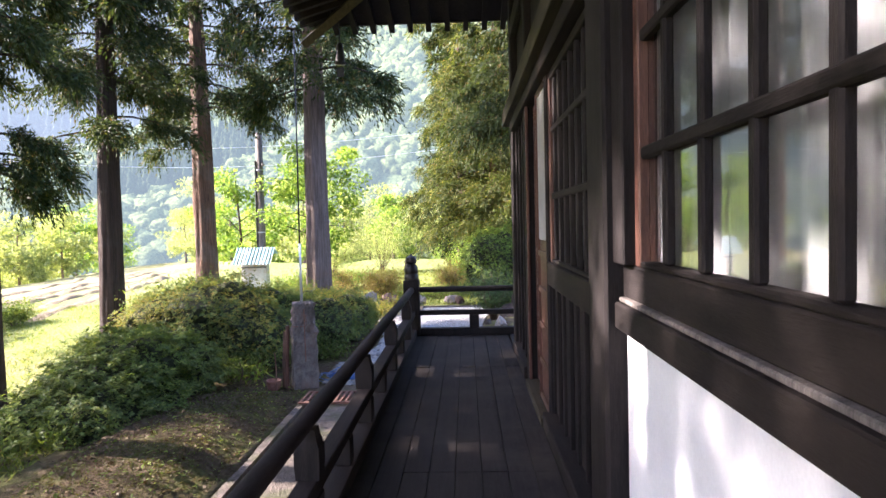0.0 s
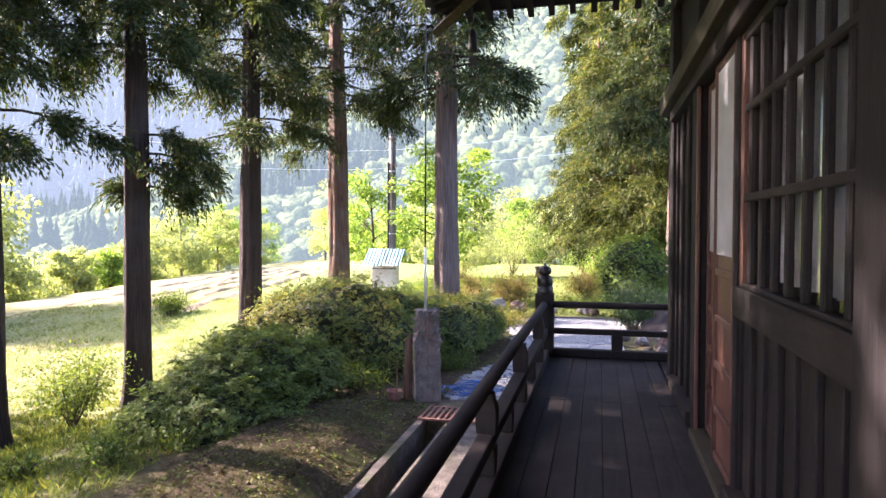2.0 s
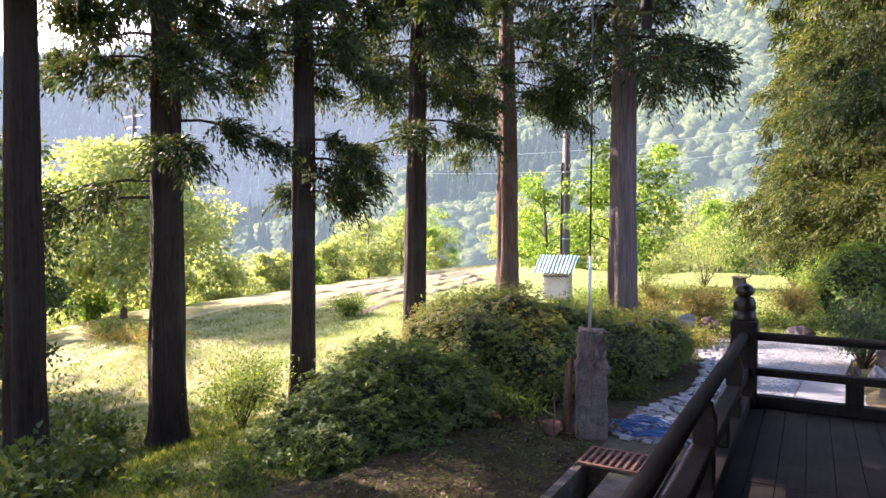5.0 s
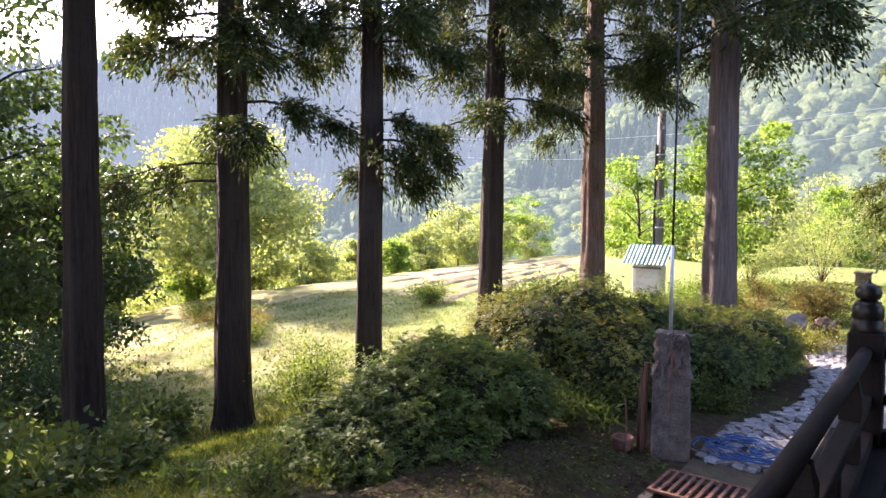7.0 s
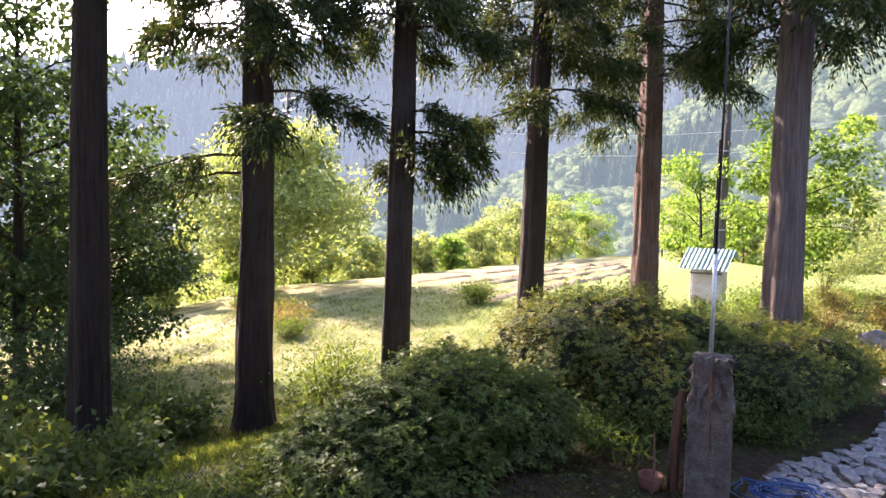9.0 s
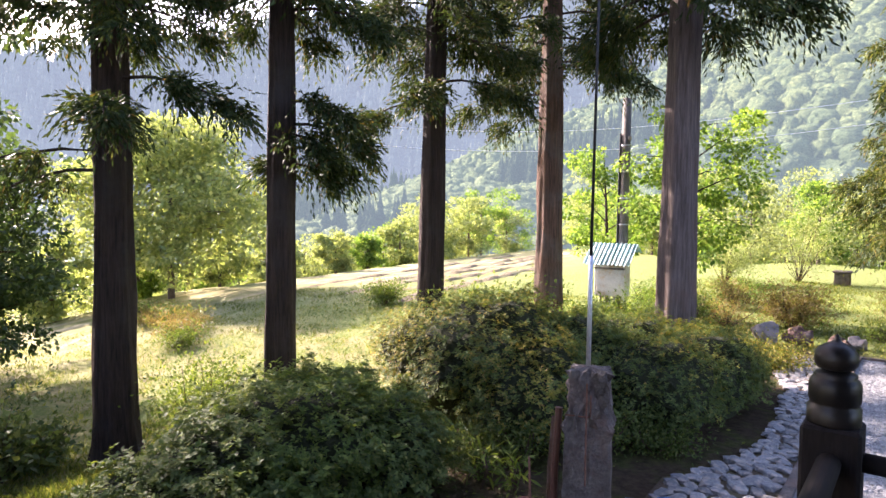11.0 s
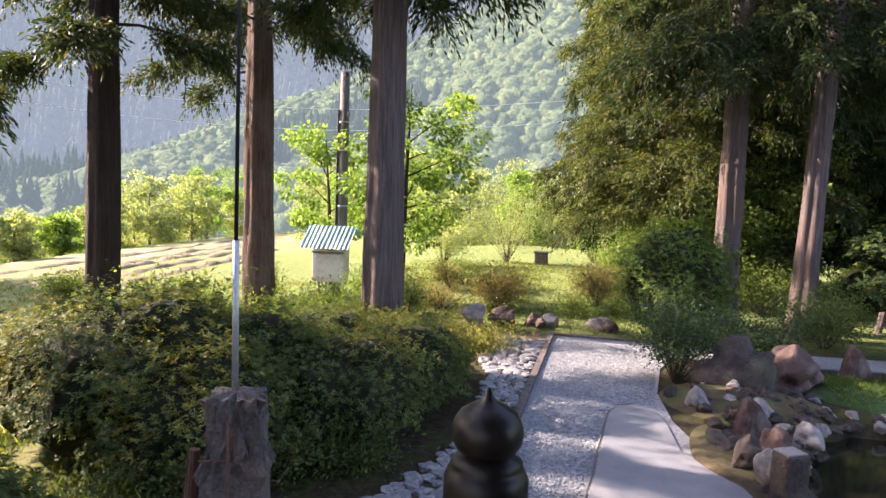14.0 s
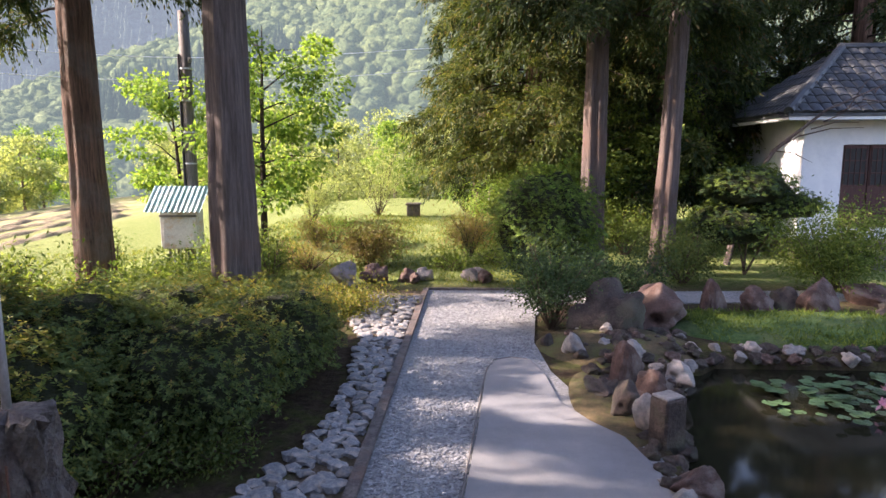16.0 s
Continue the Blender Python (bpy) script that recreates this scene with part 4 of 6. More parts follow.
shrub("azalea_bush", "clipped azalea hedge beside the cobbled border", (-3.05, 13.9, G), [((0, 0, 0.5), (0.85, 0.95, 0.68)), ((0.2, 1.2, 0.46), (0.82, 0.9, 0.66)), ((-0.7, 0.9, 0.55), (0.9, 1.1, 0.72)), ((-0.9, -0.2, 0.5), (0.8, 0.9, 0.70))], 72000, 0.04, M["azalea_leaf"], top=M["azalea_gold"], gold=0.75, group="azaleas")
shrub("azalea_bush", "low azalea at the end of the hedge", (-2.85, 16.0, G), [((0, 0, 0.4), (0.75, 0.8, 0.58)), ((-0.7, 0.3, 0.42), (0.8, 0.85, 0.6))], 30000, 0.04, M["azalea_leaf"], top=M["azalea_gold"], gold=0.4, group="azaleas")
shrub("clipped_shrub", "dense round evergreen shrub at the end of the path", (1.0, 20.6, G), [((0, 0, 1.3), (0.98, 0.95, 1.1)), ((0.15, 0.1, 0.7), (0.9, 0.9, 0.75))], 36000, 0.055, M["weed_leaf"], top=M["bright_leaf"], gold=0.55)



def open_shrub(name, label, place, height, radius, n, size, material, twigs=14, category="shrub", slim=0.45, hang=0.0, clump=0.16):
    """A loose shrub: forked twigs with leaves gathered in clumps, with gaps."""
    ob = thing(name, place, label, category)
    bm, pts, nrm = bmesh.new(), [], []
    for k in range(twigs):
        a, t = rng.uniform(0, 6.283), rng.uniform(0.45, 1.0)
        tip = Vector((math.cos(a) * radius * rng.uniform(0.25, 1), math.sin(a) * radius * rng.uniform(0.25, 1), height * t))
        mid = tip * 0.5 + Vector((rng.normal() * 0.08, rng.normal() * 0.08, height * 0.08))
        tube(bm, [(0, 0, -0.08), mid, tip], [0.014, 0.009, 0.004], 5)
        m = n // twigs
        c = rng.normal(size=(m, 3)) * clump * np.array([1.3, 1.3, 0.8]) * max(radius, 0.4)
        s = rng.uniform(0.45, 1.05, (m, 1))
        pts.append(np.array(tip) * s + c * (0.4 + s))
        nrm.append(unit(c + np.array([0, 0, 0.05])))
    p = np.concatenate(pts)
    ok = p[:, 2] > 0.03
    part("branchwork", bm, M["twig"], ob)["kind"] = "stuff"
    link_mesh("foliage", quads_mesh("foliage", leaves_at(p[ok], np.concatenate(nrm)[ok], size, slim=slim, hang=hang)), material, ob)
    return ob


def broadleaf(name, label, place, height, crown_z, crown_r, n, size, material, trunk_r=0.06, limbs=16, lean=(0, 0), bark="bark_grey", clumps=40, hang=0.2, category="tree"):
    """A deciduous tree: trunk, limbs and clumps of leaves round the limbs' ends."""
    ob = thing(name, place, label, category)
    top = Vector((lean[0], lean[1], height * 0.92))
    trunk = [Vector((0, 0, -0.3)), Vector((lean[0] * 0.15, lean[1] * 0.15, height * 0.25)), Vector((lean[0] * 0.45, lean[1] * 0.45, height * 0.55)), top]
    part("trunk", tube(bmesh.new(), trunk, [trunk_r * 1.25, trunk_r, trunk_r * 0.65, trunk_r * 0.15], 10, 0.15, place[0]), M[bark], ob)
    bm, ends = bmesh.new(), []
    for k in range(limbs):
        t = crown_z / height + (1 - crown_z / height) * (k + rng.uniform(0, 1)) / limbs * 0.92
        b = Vector((lean[0] * t, lean[1] * t, height * t * 0.9))
        a, f = k * 2.4 + rng.uniform(-0.4, 0.4), math.sin(math.pi * min(1, max(0.12, (t * height - crown_z * 0.7) / (height - crown_z * 0.7)))) ** 0.6
        e = b + Vector((math.cos(a) * crown_r * f * rng.uniform(0.6, 1), math.sin(a) * crown_r * f * rng.uniform(0.6, 1), height * 0.10 * rng.uniform(0, 1.2)))
        tube(bm, [b, (b + e) / 2 + Vector((0, 0, 0.06 * height * 0.3)), e], [trunk_r * 0.35, trunk_r * 0.2, trunk_r * 0.06], 6)
        ends += [np.array(e), np.array((b + e * 2) / 3)]
    part("branchwork", bm, M[bark], ob)["kind"] = "stuff"
    ends = np.array(ends)
    cl = ends[rng.integers(0, len(ends), clumps)] + rng.normal(size=(clumps, 3)) * crown_r * np.array([0.22, 0.22, 0.16])
    m = n // clumps
    pts, nrm = [], []
    for c in cl:
        d = unit(rng.normal(size=(m, 3)))
        r = rng.uniform(0.15, 1.0, (m, 1)) ** 0.5 * crown_r * rng.uniform(0.18, 0.34)
        pts.append(c + d * r * np.array([1.15, 1.15, 0.6]))
        nrm.append(d)
    link_mesh("crown", quads_mesh("crown", leaves_at(np.concatenate(pts), np.concatenate(nrm), size, slim=0.6, hang=hang)), material, ob)
    return ob


def cedar(label, place, radius, height, crown_z, material="cedar_leaf", bark="bark", reach=2.2, limbs=46, density=1.0, lean=(0.0, 0.0), low_tufts=(), top_reach=1.2, group="cedars", upper=0.5):
    """A tall cedar: furrowed trunk with a flared foot, drooping limbs, hanging sprays of needles."""
    ob = thing("cedar_tree", place, label, "tree", group)
    hs = [-0.4, 0.0, 0.25, 0.7, 1.5, 2.6, 3.8, 5.0, 6.5, 8.5, 11, height]
    rs = [1.55, 1.38, 1.2, 1.08, 1.02, 0.97, 0.93, 0.88, 0.82, 0.7, 0.5, 0.08]
    path = [(lean[0] * h, lean[1] * h, h) for h in hs]
    fine = []
    for (a, b), (ra, rb) in zip(zip(path, path[1:]), zip(rs, rs[1:])):
        for k in range(6):
            t = k / 6
            fine.append((tuple(p + (q - p) * t for p, q in zip(a, b)), ra + (rb - ra) * t))
    fine.append((path[-1], rs[-1]))
    part("trunk", tube(bmesh.new(), [p for p, _ in fine], [radius * r for _, r in fine], 44, 0.13, place[0] * 1.7, 7), M[bark], ob, smooth=True)
    bm = bmesh.new()
    at, way, size = [], [], []
    spots = [(crown_z + (height - crown_z) * ((k + rng.uniform(0, 1)) / limbs) ** 1.3, k * 2.399 + rng.uniform(-0.5, 0.5), 1.0, 1.0) for k in range(limbs)]
    spots += [(h, a, r / reach, d) for h, a, r, d in low_tufts]
    for h, a, scale, dens in spots:
        f = (h - crown_z) / (height - crown_z)
        ln = (reach + (top_reach - reach) * max(0, f)) * scale * rng.uniform(0.7, 1.12)
        b = np.array([lean[0] * h, lean[1] * h, h])
        out = np.array([math.cos(a), math.sin(a), 0])
        pts = [b + out * ln * s + np.array([0, 0, ln * (0.10 * s - 0.34 * s * s)]) for s in (0, 0.3, 0.6, 0.85, 1.0)]
        tube(bm, pts, [0.035, 0.028, 0.02, 0.012, 0.006], 5)
        side = np.array([-out[1], out[0], 0])
        n_cl = int((3.2 + 2.7 * ln) * min(1.7, density * dens) * (1 if h < 9.5 else upper)) + 1
        s = rng.uniform(0.25, 1.0, n_cl) ** 0.75
        cl = np.stack([np.interp(s, (0, 0.3, 0.6, 0.85, 1.0), [q[i] for q in pts]) for i in range(3)], 1)
        cl += side * (rng.normal(size=(n_cl, 1)) * 0.16 * ln * (1.15 - s[:, None])) + np.array([0, 0, 1]) * rng.uniform(-0.15, 0.05, (n_cl, 1))
        per = 13
        p0 = np.repeat(cl, per, 0) + rng.normal(size=(n_cl * per, 3)) * np.array([0.07, 0.07, 0.04])
        n_tw = len(p0)
        tw = unit(out * rng.uniform(0.0, 0.9, (n_tw, 1)) + side * rng.normal(size=(n_tw, 1)) * 0.75 + np.array([0, 0, 1.0]) * rng.uniform(-0.6, 0.35, (n_tw, 1)))
        tl = rng.uniform(0.22, 0.58, n_tw)
        fall = rng.uniform(0.25, 0.8, n_tw)
        for u in np.linspace(0.12, 1.0, 9):
            droop = np.stack([np.zeros(n_tw), np.zeros(n_tw), -fall * tl * u * u], 1)
            at.append(p0 + tw * (tl * u)[:, None] + droop + rng.normal(size=(n_tw, 3)) * 0.018)
            way.append(unit(tw + 2 * droop / np.maximum(tl * u, 0.05)[:, None] + rng.normal(size=(n_tw, 3)) * 0.42))
            size.append(rng.uniform(0.09, 0.17, n_tw) * (1.0 if density > 0.7 else 1.45) * (1.0 if h < 9.5 else 1.5))
    part("branchwork", bm, M["bark_dark"], ob)["kind"] = "stuff"
    at, way, size = np.concatenate(at), np.concatenate(way), np.concatenate(size)
    link_mesh("crown", quads_mesh("crown", leaf_quads(at, way, rng.normal(size=at.shape), size, size * 0.19 + 0.012)), M[material], ob)
    return ob


def tree_at(x, y):
    return (x, y, land(x, y))


cedar("tall cedar with smooth grey-brown trunk beside the azaleas", tree_at(-3.64, 16.59), 0.29, 15, 6.0, bark="bark_grey", reach=2.2, lean=(0.004, 0), limbs=52)
cedar("tall cedar with peeling reddish bark", tree_at(-8.26, 20.85), 0.34, 16, 6.9, reach=2.7, lean=(-0.004, 0), limbs=54, low_tufts=((6.3, 3.6, 2.4, 1.0), (6.0, 3.0, 2.2, 1.0)))
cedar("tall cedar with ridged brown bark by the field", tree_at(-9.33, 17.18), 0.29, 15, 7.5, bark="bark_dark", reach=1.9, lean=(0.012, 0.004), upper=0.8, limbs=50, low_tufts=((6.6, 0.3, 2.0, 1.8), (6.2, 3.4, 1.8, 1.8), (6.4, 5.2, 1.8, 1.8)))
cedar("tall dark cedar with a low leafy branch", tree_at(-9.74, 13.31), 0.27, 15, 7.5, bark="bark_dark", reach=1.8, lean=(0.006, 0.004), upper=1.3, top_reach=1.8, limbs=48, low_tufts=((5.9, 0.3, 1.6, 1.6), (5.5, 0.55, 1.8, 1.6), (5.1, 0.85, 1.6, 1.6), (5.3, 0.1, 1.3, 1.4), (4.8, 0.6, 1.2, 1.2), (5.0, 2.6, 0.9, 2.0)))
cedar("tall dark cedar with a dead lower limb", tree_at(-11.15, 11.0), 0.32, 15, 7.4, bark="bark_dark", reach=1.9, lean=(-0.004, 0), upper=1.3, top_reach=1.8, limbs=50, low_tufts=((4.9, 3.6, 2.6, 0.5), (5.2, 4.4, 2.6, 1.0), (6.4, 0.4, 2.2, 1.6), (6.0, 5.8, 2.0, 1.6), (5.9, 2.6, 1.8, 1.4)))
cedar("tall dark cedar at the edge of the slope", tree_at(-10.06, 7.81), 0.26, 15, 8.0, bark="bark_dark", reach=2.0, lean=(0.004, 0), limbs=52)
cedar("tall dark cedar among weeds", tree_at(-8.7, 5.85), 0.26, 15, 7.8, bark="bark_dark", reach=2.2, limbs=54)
# unseen cedars, added to carry the row on and shade wall and deck
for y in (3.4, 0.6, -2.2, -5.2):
    cedar("unseen tall cedar added to the row to shade the temple", tree_at(-9.8 + 0.1 * y, y), 0.27, 15, 7.2, bark="bark_dark", reach=2.5, limbs=54)
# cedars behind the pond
cedar("great cedar with low sunlit hanging boughs", tree_at(1.6, 28.5), 0.42, 17, 2.6, "cedar_sunlit", "bark", 3.9, 140, 1.25, top_reach=2.8)
cedar("pale straight cedar trunk behind the shrubs", tree_at(2.35, 23.2), 0.27, 16, 5.7, "cedar_leaf", "bark_grey", 2.9, 58, lean=(0.012, 0), low_tufts=((6.0, 3.1, 3.2, 1.6), (6.6, 3.5, 3.2, 1.6), (7.2, 2.7, 3.2, 1.6), (6.4, 3.9, 3.0, 1.6), (7.6, 3.2, 3.3, 1.6)))
cedar("leaning pale cedar trunk behind the rocks", tree_at(3.72, 22.2), 0.23, 15, 5.6, "cedar_leaf", "bark_grey", 2.4, 40, lean=(0.035, 0))
for x, y, r in ((5.2, 27.5, 0.28), (7.2, 29.5, 0.32), (3.6, 31.0, 0.3), (9.6, 32.5, 0.34), (6.2, 34, 0.3), (12.5, 30.5, 0.33), (0.0, 34.5, 0.35), (10.8, 27.8, 0.3)):
    cedar("dark cedar in the shaded grove", tree_at(x, y), r, 15, 1.6, "cedar_leaf", "bark", 2.8, 74, 0.6)

# smaller trees
for x, y, h, m in ((3.3, 26.6, 4.2, "weed_leaf"), (4.9, 27.2, 4.6, "weed_leaf"), (6.3, 27.6, 6.2, "weed_leaf"), (4.2, 28.4, 6.6, "azalea_leaf"), (8.4, 28.6, 6.0, "azalea_leaf")):
    broadleaf("understorey_tree", "slender leafy tree among the shaded cedar trunks", tree_at(x, y), h, 0.9, 1.7, 6500, 0.12, M[m], 0.06, 16, (0.15, 0.1), "bark", 60)
broadleaf("field_tree", "round light green tree standing in the mown field", tree_at(-32.5, 23.9), 9.6, 2.2, 4.9, 26000, 0.26, M["hazy_leaf"], 0.16, 22, clumps=150)
broadleaf("young_tree", "slim young tree with bright yellow-green leaves", tree_at(-5.6, 23.6), 6.2, 1.5, 1.9, 6800, 0.13, M["bright_leaf"], 0.075, 18, (0.1, 0.2), "bark_dark", 40)
broadleaf("young_tree", "bright yellow-green tree behind the wooden pole", tree_at(-9.4, 27.5), 5.8, 1.2, 1.6, 4600, 0.14, M["bright_leaf"], 0.07, 16, (-0.3, 0), "bark_dark", 36)
for k in range(64):
    u, off = (k + rng.uniform(0, 0.8)) / 64, (2.5, 7.0, 13.0)[k % 3] + rng.uniform(-1.5, 2)
    if u < 0.55:
        y = 12 + 66 * u / 0.55
        x = float(np.interp(y, (18, 35, 62, 76), (-34, -34.5, -39, -39))) - off
        h = rng.uniform(1.8, 5.8) + 0.34 * off + 2.2 * ease((y - 45) / 25)
    else:
        x = -36 + 46 * (u - 0.55) / 0.45
        y = float(np.interp(x, (-36, -14, 0, 8), (76, 53, 46, 44))) + off
        h = rng.uniform(4.0, 8.5) + 0.3 * off
    broadleaf("edge_tree", "leafy green tree at the edge of the field", tree_at(x, y), h, h * 0.12, h * rng.uniform(0.30, 0.48), 4600, rng.uniform(0.2, 0.3), M[("hazy_leaf", "hazy_leaf", "bright_leaf", "hazy_leaf")[k % 4]], 0.1, 14, clumps=int(rng.integers(36, 80)))
# the two below y 5 stand unseen, added to keep sun off the deck
for x, y, h in ((-17.0, 8.4, 10.5), (-19.5, 5.6, 13.0), (-15.8, 4.2, 11.5), (-18.2, 1.2, 12), (-19.6, 11.0, 6.6), (-24.5, 12.2, 7.5), (-22, 8.5, 8)):
    broadleaf("dark_tree", "dense dark green tree beyond the weeds, in a stand extended unseen for shade", tree_at(x, y), h, 1.0, 2.6, 12000, 0.17, M["dark_leaf"], 0.12, 20, clumps=90, bark="bark_dark")
for x, y in ((-25, 6), (-30, 3), (-38, 10), (-43, 15)):
    cedar("dark conifer at the far side of the slope", tree_at(x, y), 0.2, 8.5, 1.2, "cedar_leaf", "bark_dark", 2.0, 40, 0.9, group="far conifers")
open_shrub("pond_shrub", "small grey-green shrub by the pond rocks", (0.78, 17.6, G), 1.3, 0.85, 8000, 0.05, M["dark_leaf"], 26)
open_shrub("pond_shrub", "low grey-green shrub behind the rocks", (2.1, 19.2, G), 0.95, 0.8, 5000, 0.055, M["dark_leaf"], 20)
open_shrub("maple_shrub", "spreading fresh green maple beside the storehouse steps", (6.3, 20.2, G), 1.6, 1.05, 13000, 0.065, M["weed_leaf"], 30)
shrub("garden_pine", "dark layered garden pine before the storehouse", (5.55, 22.3, G), [((0, 0, 1.9), (0.9, 0.8, 0.45)), ((0.75, -0.1, 1.5), (0.8, 0.6, 0.3)), ((-0.3, 0, 1.1), (0.9, 0.8, 0.5))], 18000, 0.06, M["dark_leaf"], top=M["weed_leaf"], gold=0.35)
open_shrub("undergrowth", "dark green undergrowth beneath the cedars", (3.9, 21.2, G), 1.1, 1.0, 6000, 0.06, M["azalea_leaf"], 24)
open_shrub("undergrowth", "sunlit green undergrowth beneath the cedars", (3.6, 25.0, G), 1.3, 1.2, 6000, 0.07, M["weed_leaf"], 24)
open_shrub("undergrowth", "dark green undergrowth beneath the cedars", (7.2, 25.4, G), 1.6, 1.6, 8000, 0.08, M["dark_leaf"], 24)
for x, y, h, m in ((0.9, 26.7, 1.6, "weed_leaf"), (1.7, 26.4, 1.9, "weed_leaf"), (2.8, 26.0, 1.5, "weed_leaf"), (0.6, 30.5, 2.2, "bright_leaf"), (-0.8, 38.5, 2.8, "bright_leaf"), (-4.6, 36.0, 3.2, "hazy_leaf"), (-6.8, 33.0, 2.4, "hazy_leaf")):
    open_shrub("undergrowth", "leafy green undergrowth at the edge of the grove", (x, y, land(x, y)), h, 0.6 * h, 5200, 0.085, M[m], 26)
for x, y, h in ((-8.7, 21.9, 1.7), (-9.3, 22.8, 1.6), (-5.2, 21.6, 1.2), (-6.0, 18.6, 0.8), (-10.6, 21.6, 1.4)):
    open_shrub("tall_weeds", "tall thin-stemmed leafy weeds around the meter box", (x, y, land(x, y)), h, 0.5, 1500, 0.085, M["weed_leaf"], 26, "weeds")
open_shrub("dry_shrub", "brown half-dry shrub beside the lawn", (-2.9, 23.2, G), 1.0, 0.85, 5000, 0.07, M["straw_leaf"], 30)
open_shrub("dry_shrub", "pale dry grassy shrub beside the lawn", (-0.5, 24.7, G), 1.15, 0.8, 4000, 0.09, M["straw_leaf"], 30, slim=0.2)
open_shrub("dry_shrub", "straw-coloured shrub on the lawn's far side", (0.9, 25.2, G), 1.0, 0.8, 4000, 0.08, M["straw_leaf"], 26, slim=0.25)
for k, (x, y, h, m) in enumerate(((-5.0, 19.3, 1.1, "weed_leaf"), (-4.5, 20.6, 1.3, "weed_leaf"), (-5.9, 22.0, 1.0, "bright_leaf"), (-4.2, 22.6, 0.7, "straw_leaf"), (-3.4, 24.6, 0.8, "straw_leaf"), (-0.4, 26.5, 0.7, "straw_leaf"), (0.2, 28.0, 0.9, "weed_leaf"), (-4.7, 27.4, 0.8, "bright_leaf"), (-4.9, 26.2, 0.9, "straw_leaf"), (-6.8, 24.6, 0.8, "weed_leaf"), (-0.9, 22.6, 0.35, "weed_leaf"), (0.2, 23.4, 0.5, "weed_leaf"), (-0.2, 31.0, 1.3, "bright_leaf"), (0.5, 29.5, 1.2, "weed_leaf"))):
    open_shrub("meadow_weeds", "loose tall weeds and dry grass at the lawn's edge" if m == "straw_leaf" else "loose leafy green weeds at the lawn's edge", (x, y, land(x, y)), h, 0.55 + 0.1 * (k % 4), 1800, 0.075, M[m], 20, "weeds", 0.3)
for x, y, h in ((-3.75, 11.9, 0.55), (-3.2, 12.6, 0.5), (-2.75, 13.1, 0.35), (-4.1, 11.4, 0.4)):
    open_shrub("undergrowth", "dark green shoots at the foot of the azaleas", (x, y, G), h, 0.5, 2600, 0.05, M["azalea_leaf"], 22)
open_shrub("low_shrub", "low olive ground shrub by the cobbles", (-2.5, 18.6, G), 0.38, 0.8, 5000, 0.05, M["azalea_gold"], 30)
open_shrub("low_shrub", "loose green shrub beneath the meter box", (-6.3, 20.2, land(-6.3, 20.2)), 0.6, 1.0, 6000, 0.08, M["weed_leaf"], 24)
open_shrub("low_shrub", "loose green shrub by the reddish cedar", (-7.4, 18.4, land(-7.4, 18.4)), 0.8, 1.2, 6000, 0.08, M["weed_leaf"], 24)
open_shrub("low_shrub", "leafy shrub behind the azaleas", (-6.6, 15.6, land(-6.6, 15.6)), 1.5, 1.2, 6000, 0.08, M["weed_leaf"], 24)
open_shrub("wild_shrub", "straggly green shrub between the cedars", (-10.2, 12.0, land(-10.2, 12.0)), 1.5, 0.9, 4500, 0.075, M["weed_leaf"], 18)
open_shrub("wild_shrub", "leafy shrub on the lower slope", (-13.6, 8.6, land(-13.6, 8.6)), 1.9, 1.5, 8000, 0.09, M["dark_leaf"], 24)
for k, (x, y, h) in enumerate(((-11.2, 8.6, 0.9), (-12.2, 9.0, 0.9), (-9.0, 7.0, 0.7), (-10.9, 7.4, 1.0), (-9.6, 6.4, 0.9), (-8.4, 7.6, 0.45), (-7.6, 6.2, 0.5), (-12.4, 7.4, 1.2), (-11.9, 10.0, 0.6), (-10.4, 6.6, 0.9), (-11.6, 9.4, 1.1), (-10.6, 8.4, 0.8), (-9.3, 7.7, 0.7), (-8.0, 6.8, 0.6))):
    open_shrub("weed_clump", "tall leafy weeds on the shaded slope", (x, y, land(x, y)), h, 0.6, 900, 0.125, M["azalea_leaf"], 18, "weeds", 0.62)
for x, y, h in ((-3.72, 11.0, 0.55), (-3.42, 11.15, 0.42)):
    open_shrub("lily_stem", "single tall green leafy stem by the bush", (x, y, G), h, 0.05, 90, 0.13, M["weed_leaf"], 2, "plant", 0.2)
for k in range(9):
    x, y = -19.5 - 0.9 * k, 17.2 + 0.25 * k + rng.uniform(-0.5, 0.5)
    open_shrub("brush_heap", "low heap of brown brush and weeds in the field", (x, y, land(x, y)), rng.uniform(0.4, 0.8), 0.9, 1500, 0.11, M["straw_leaf" if k % 3 else "weed_leaf"], 18, "brush", 0.3)
open_shrub("meadow_shrub", "small round green shrub in the field", (-17.5, 24.5, land(-17.5, 24.5)), 0.9, 0.8, 2500, 0.1, M["weed_leaf"], 18)
for x, y in ((-5.1, 7.4), (-5.6, 7.9), (-4.7, 7.9), (-6.2, 7.2)):
    open_shrub("fern", "small bright green fern below the bush", (x, y, land(x, y)), 0.26, 0.28, 420, 0.075, M["weed_leaf"], 12, "fern", 0.3)


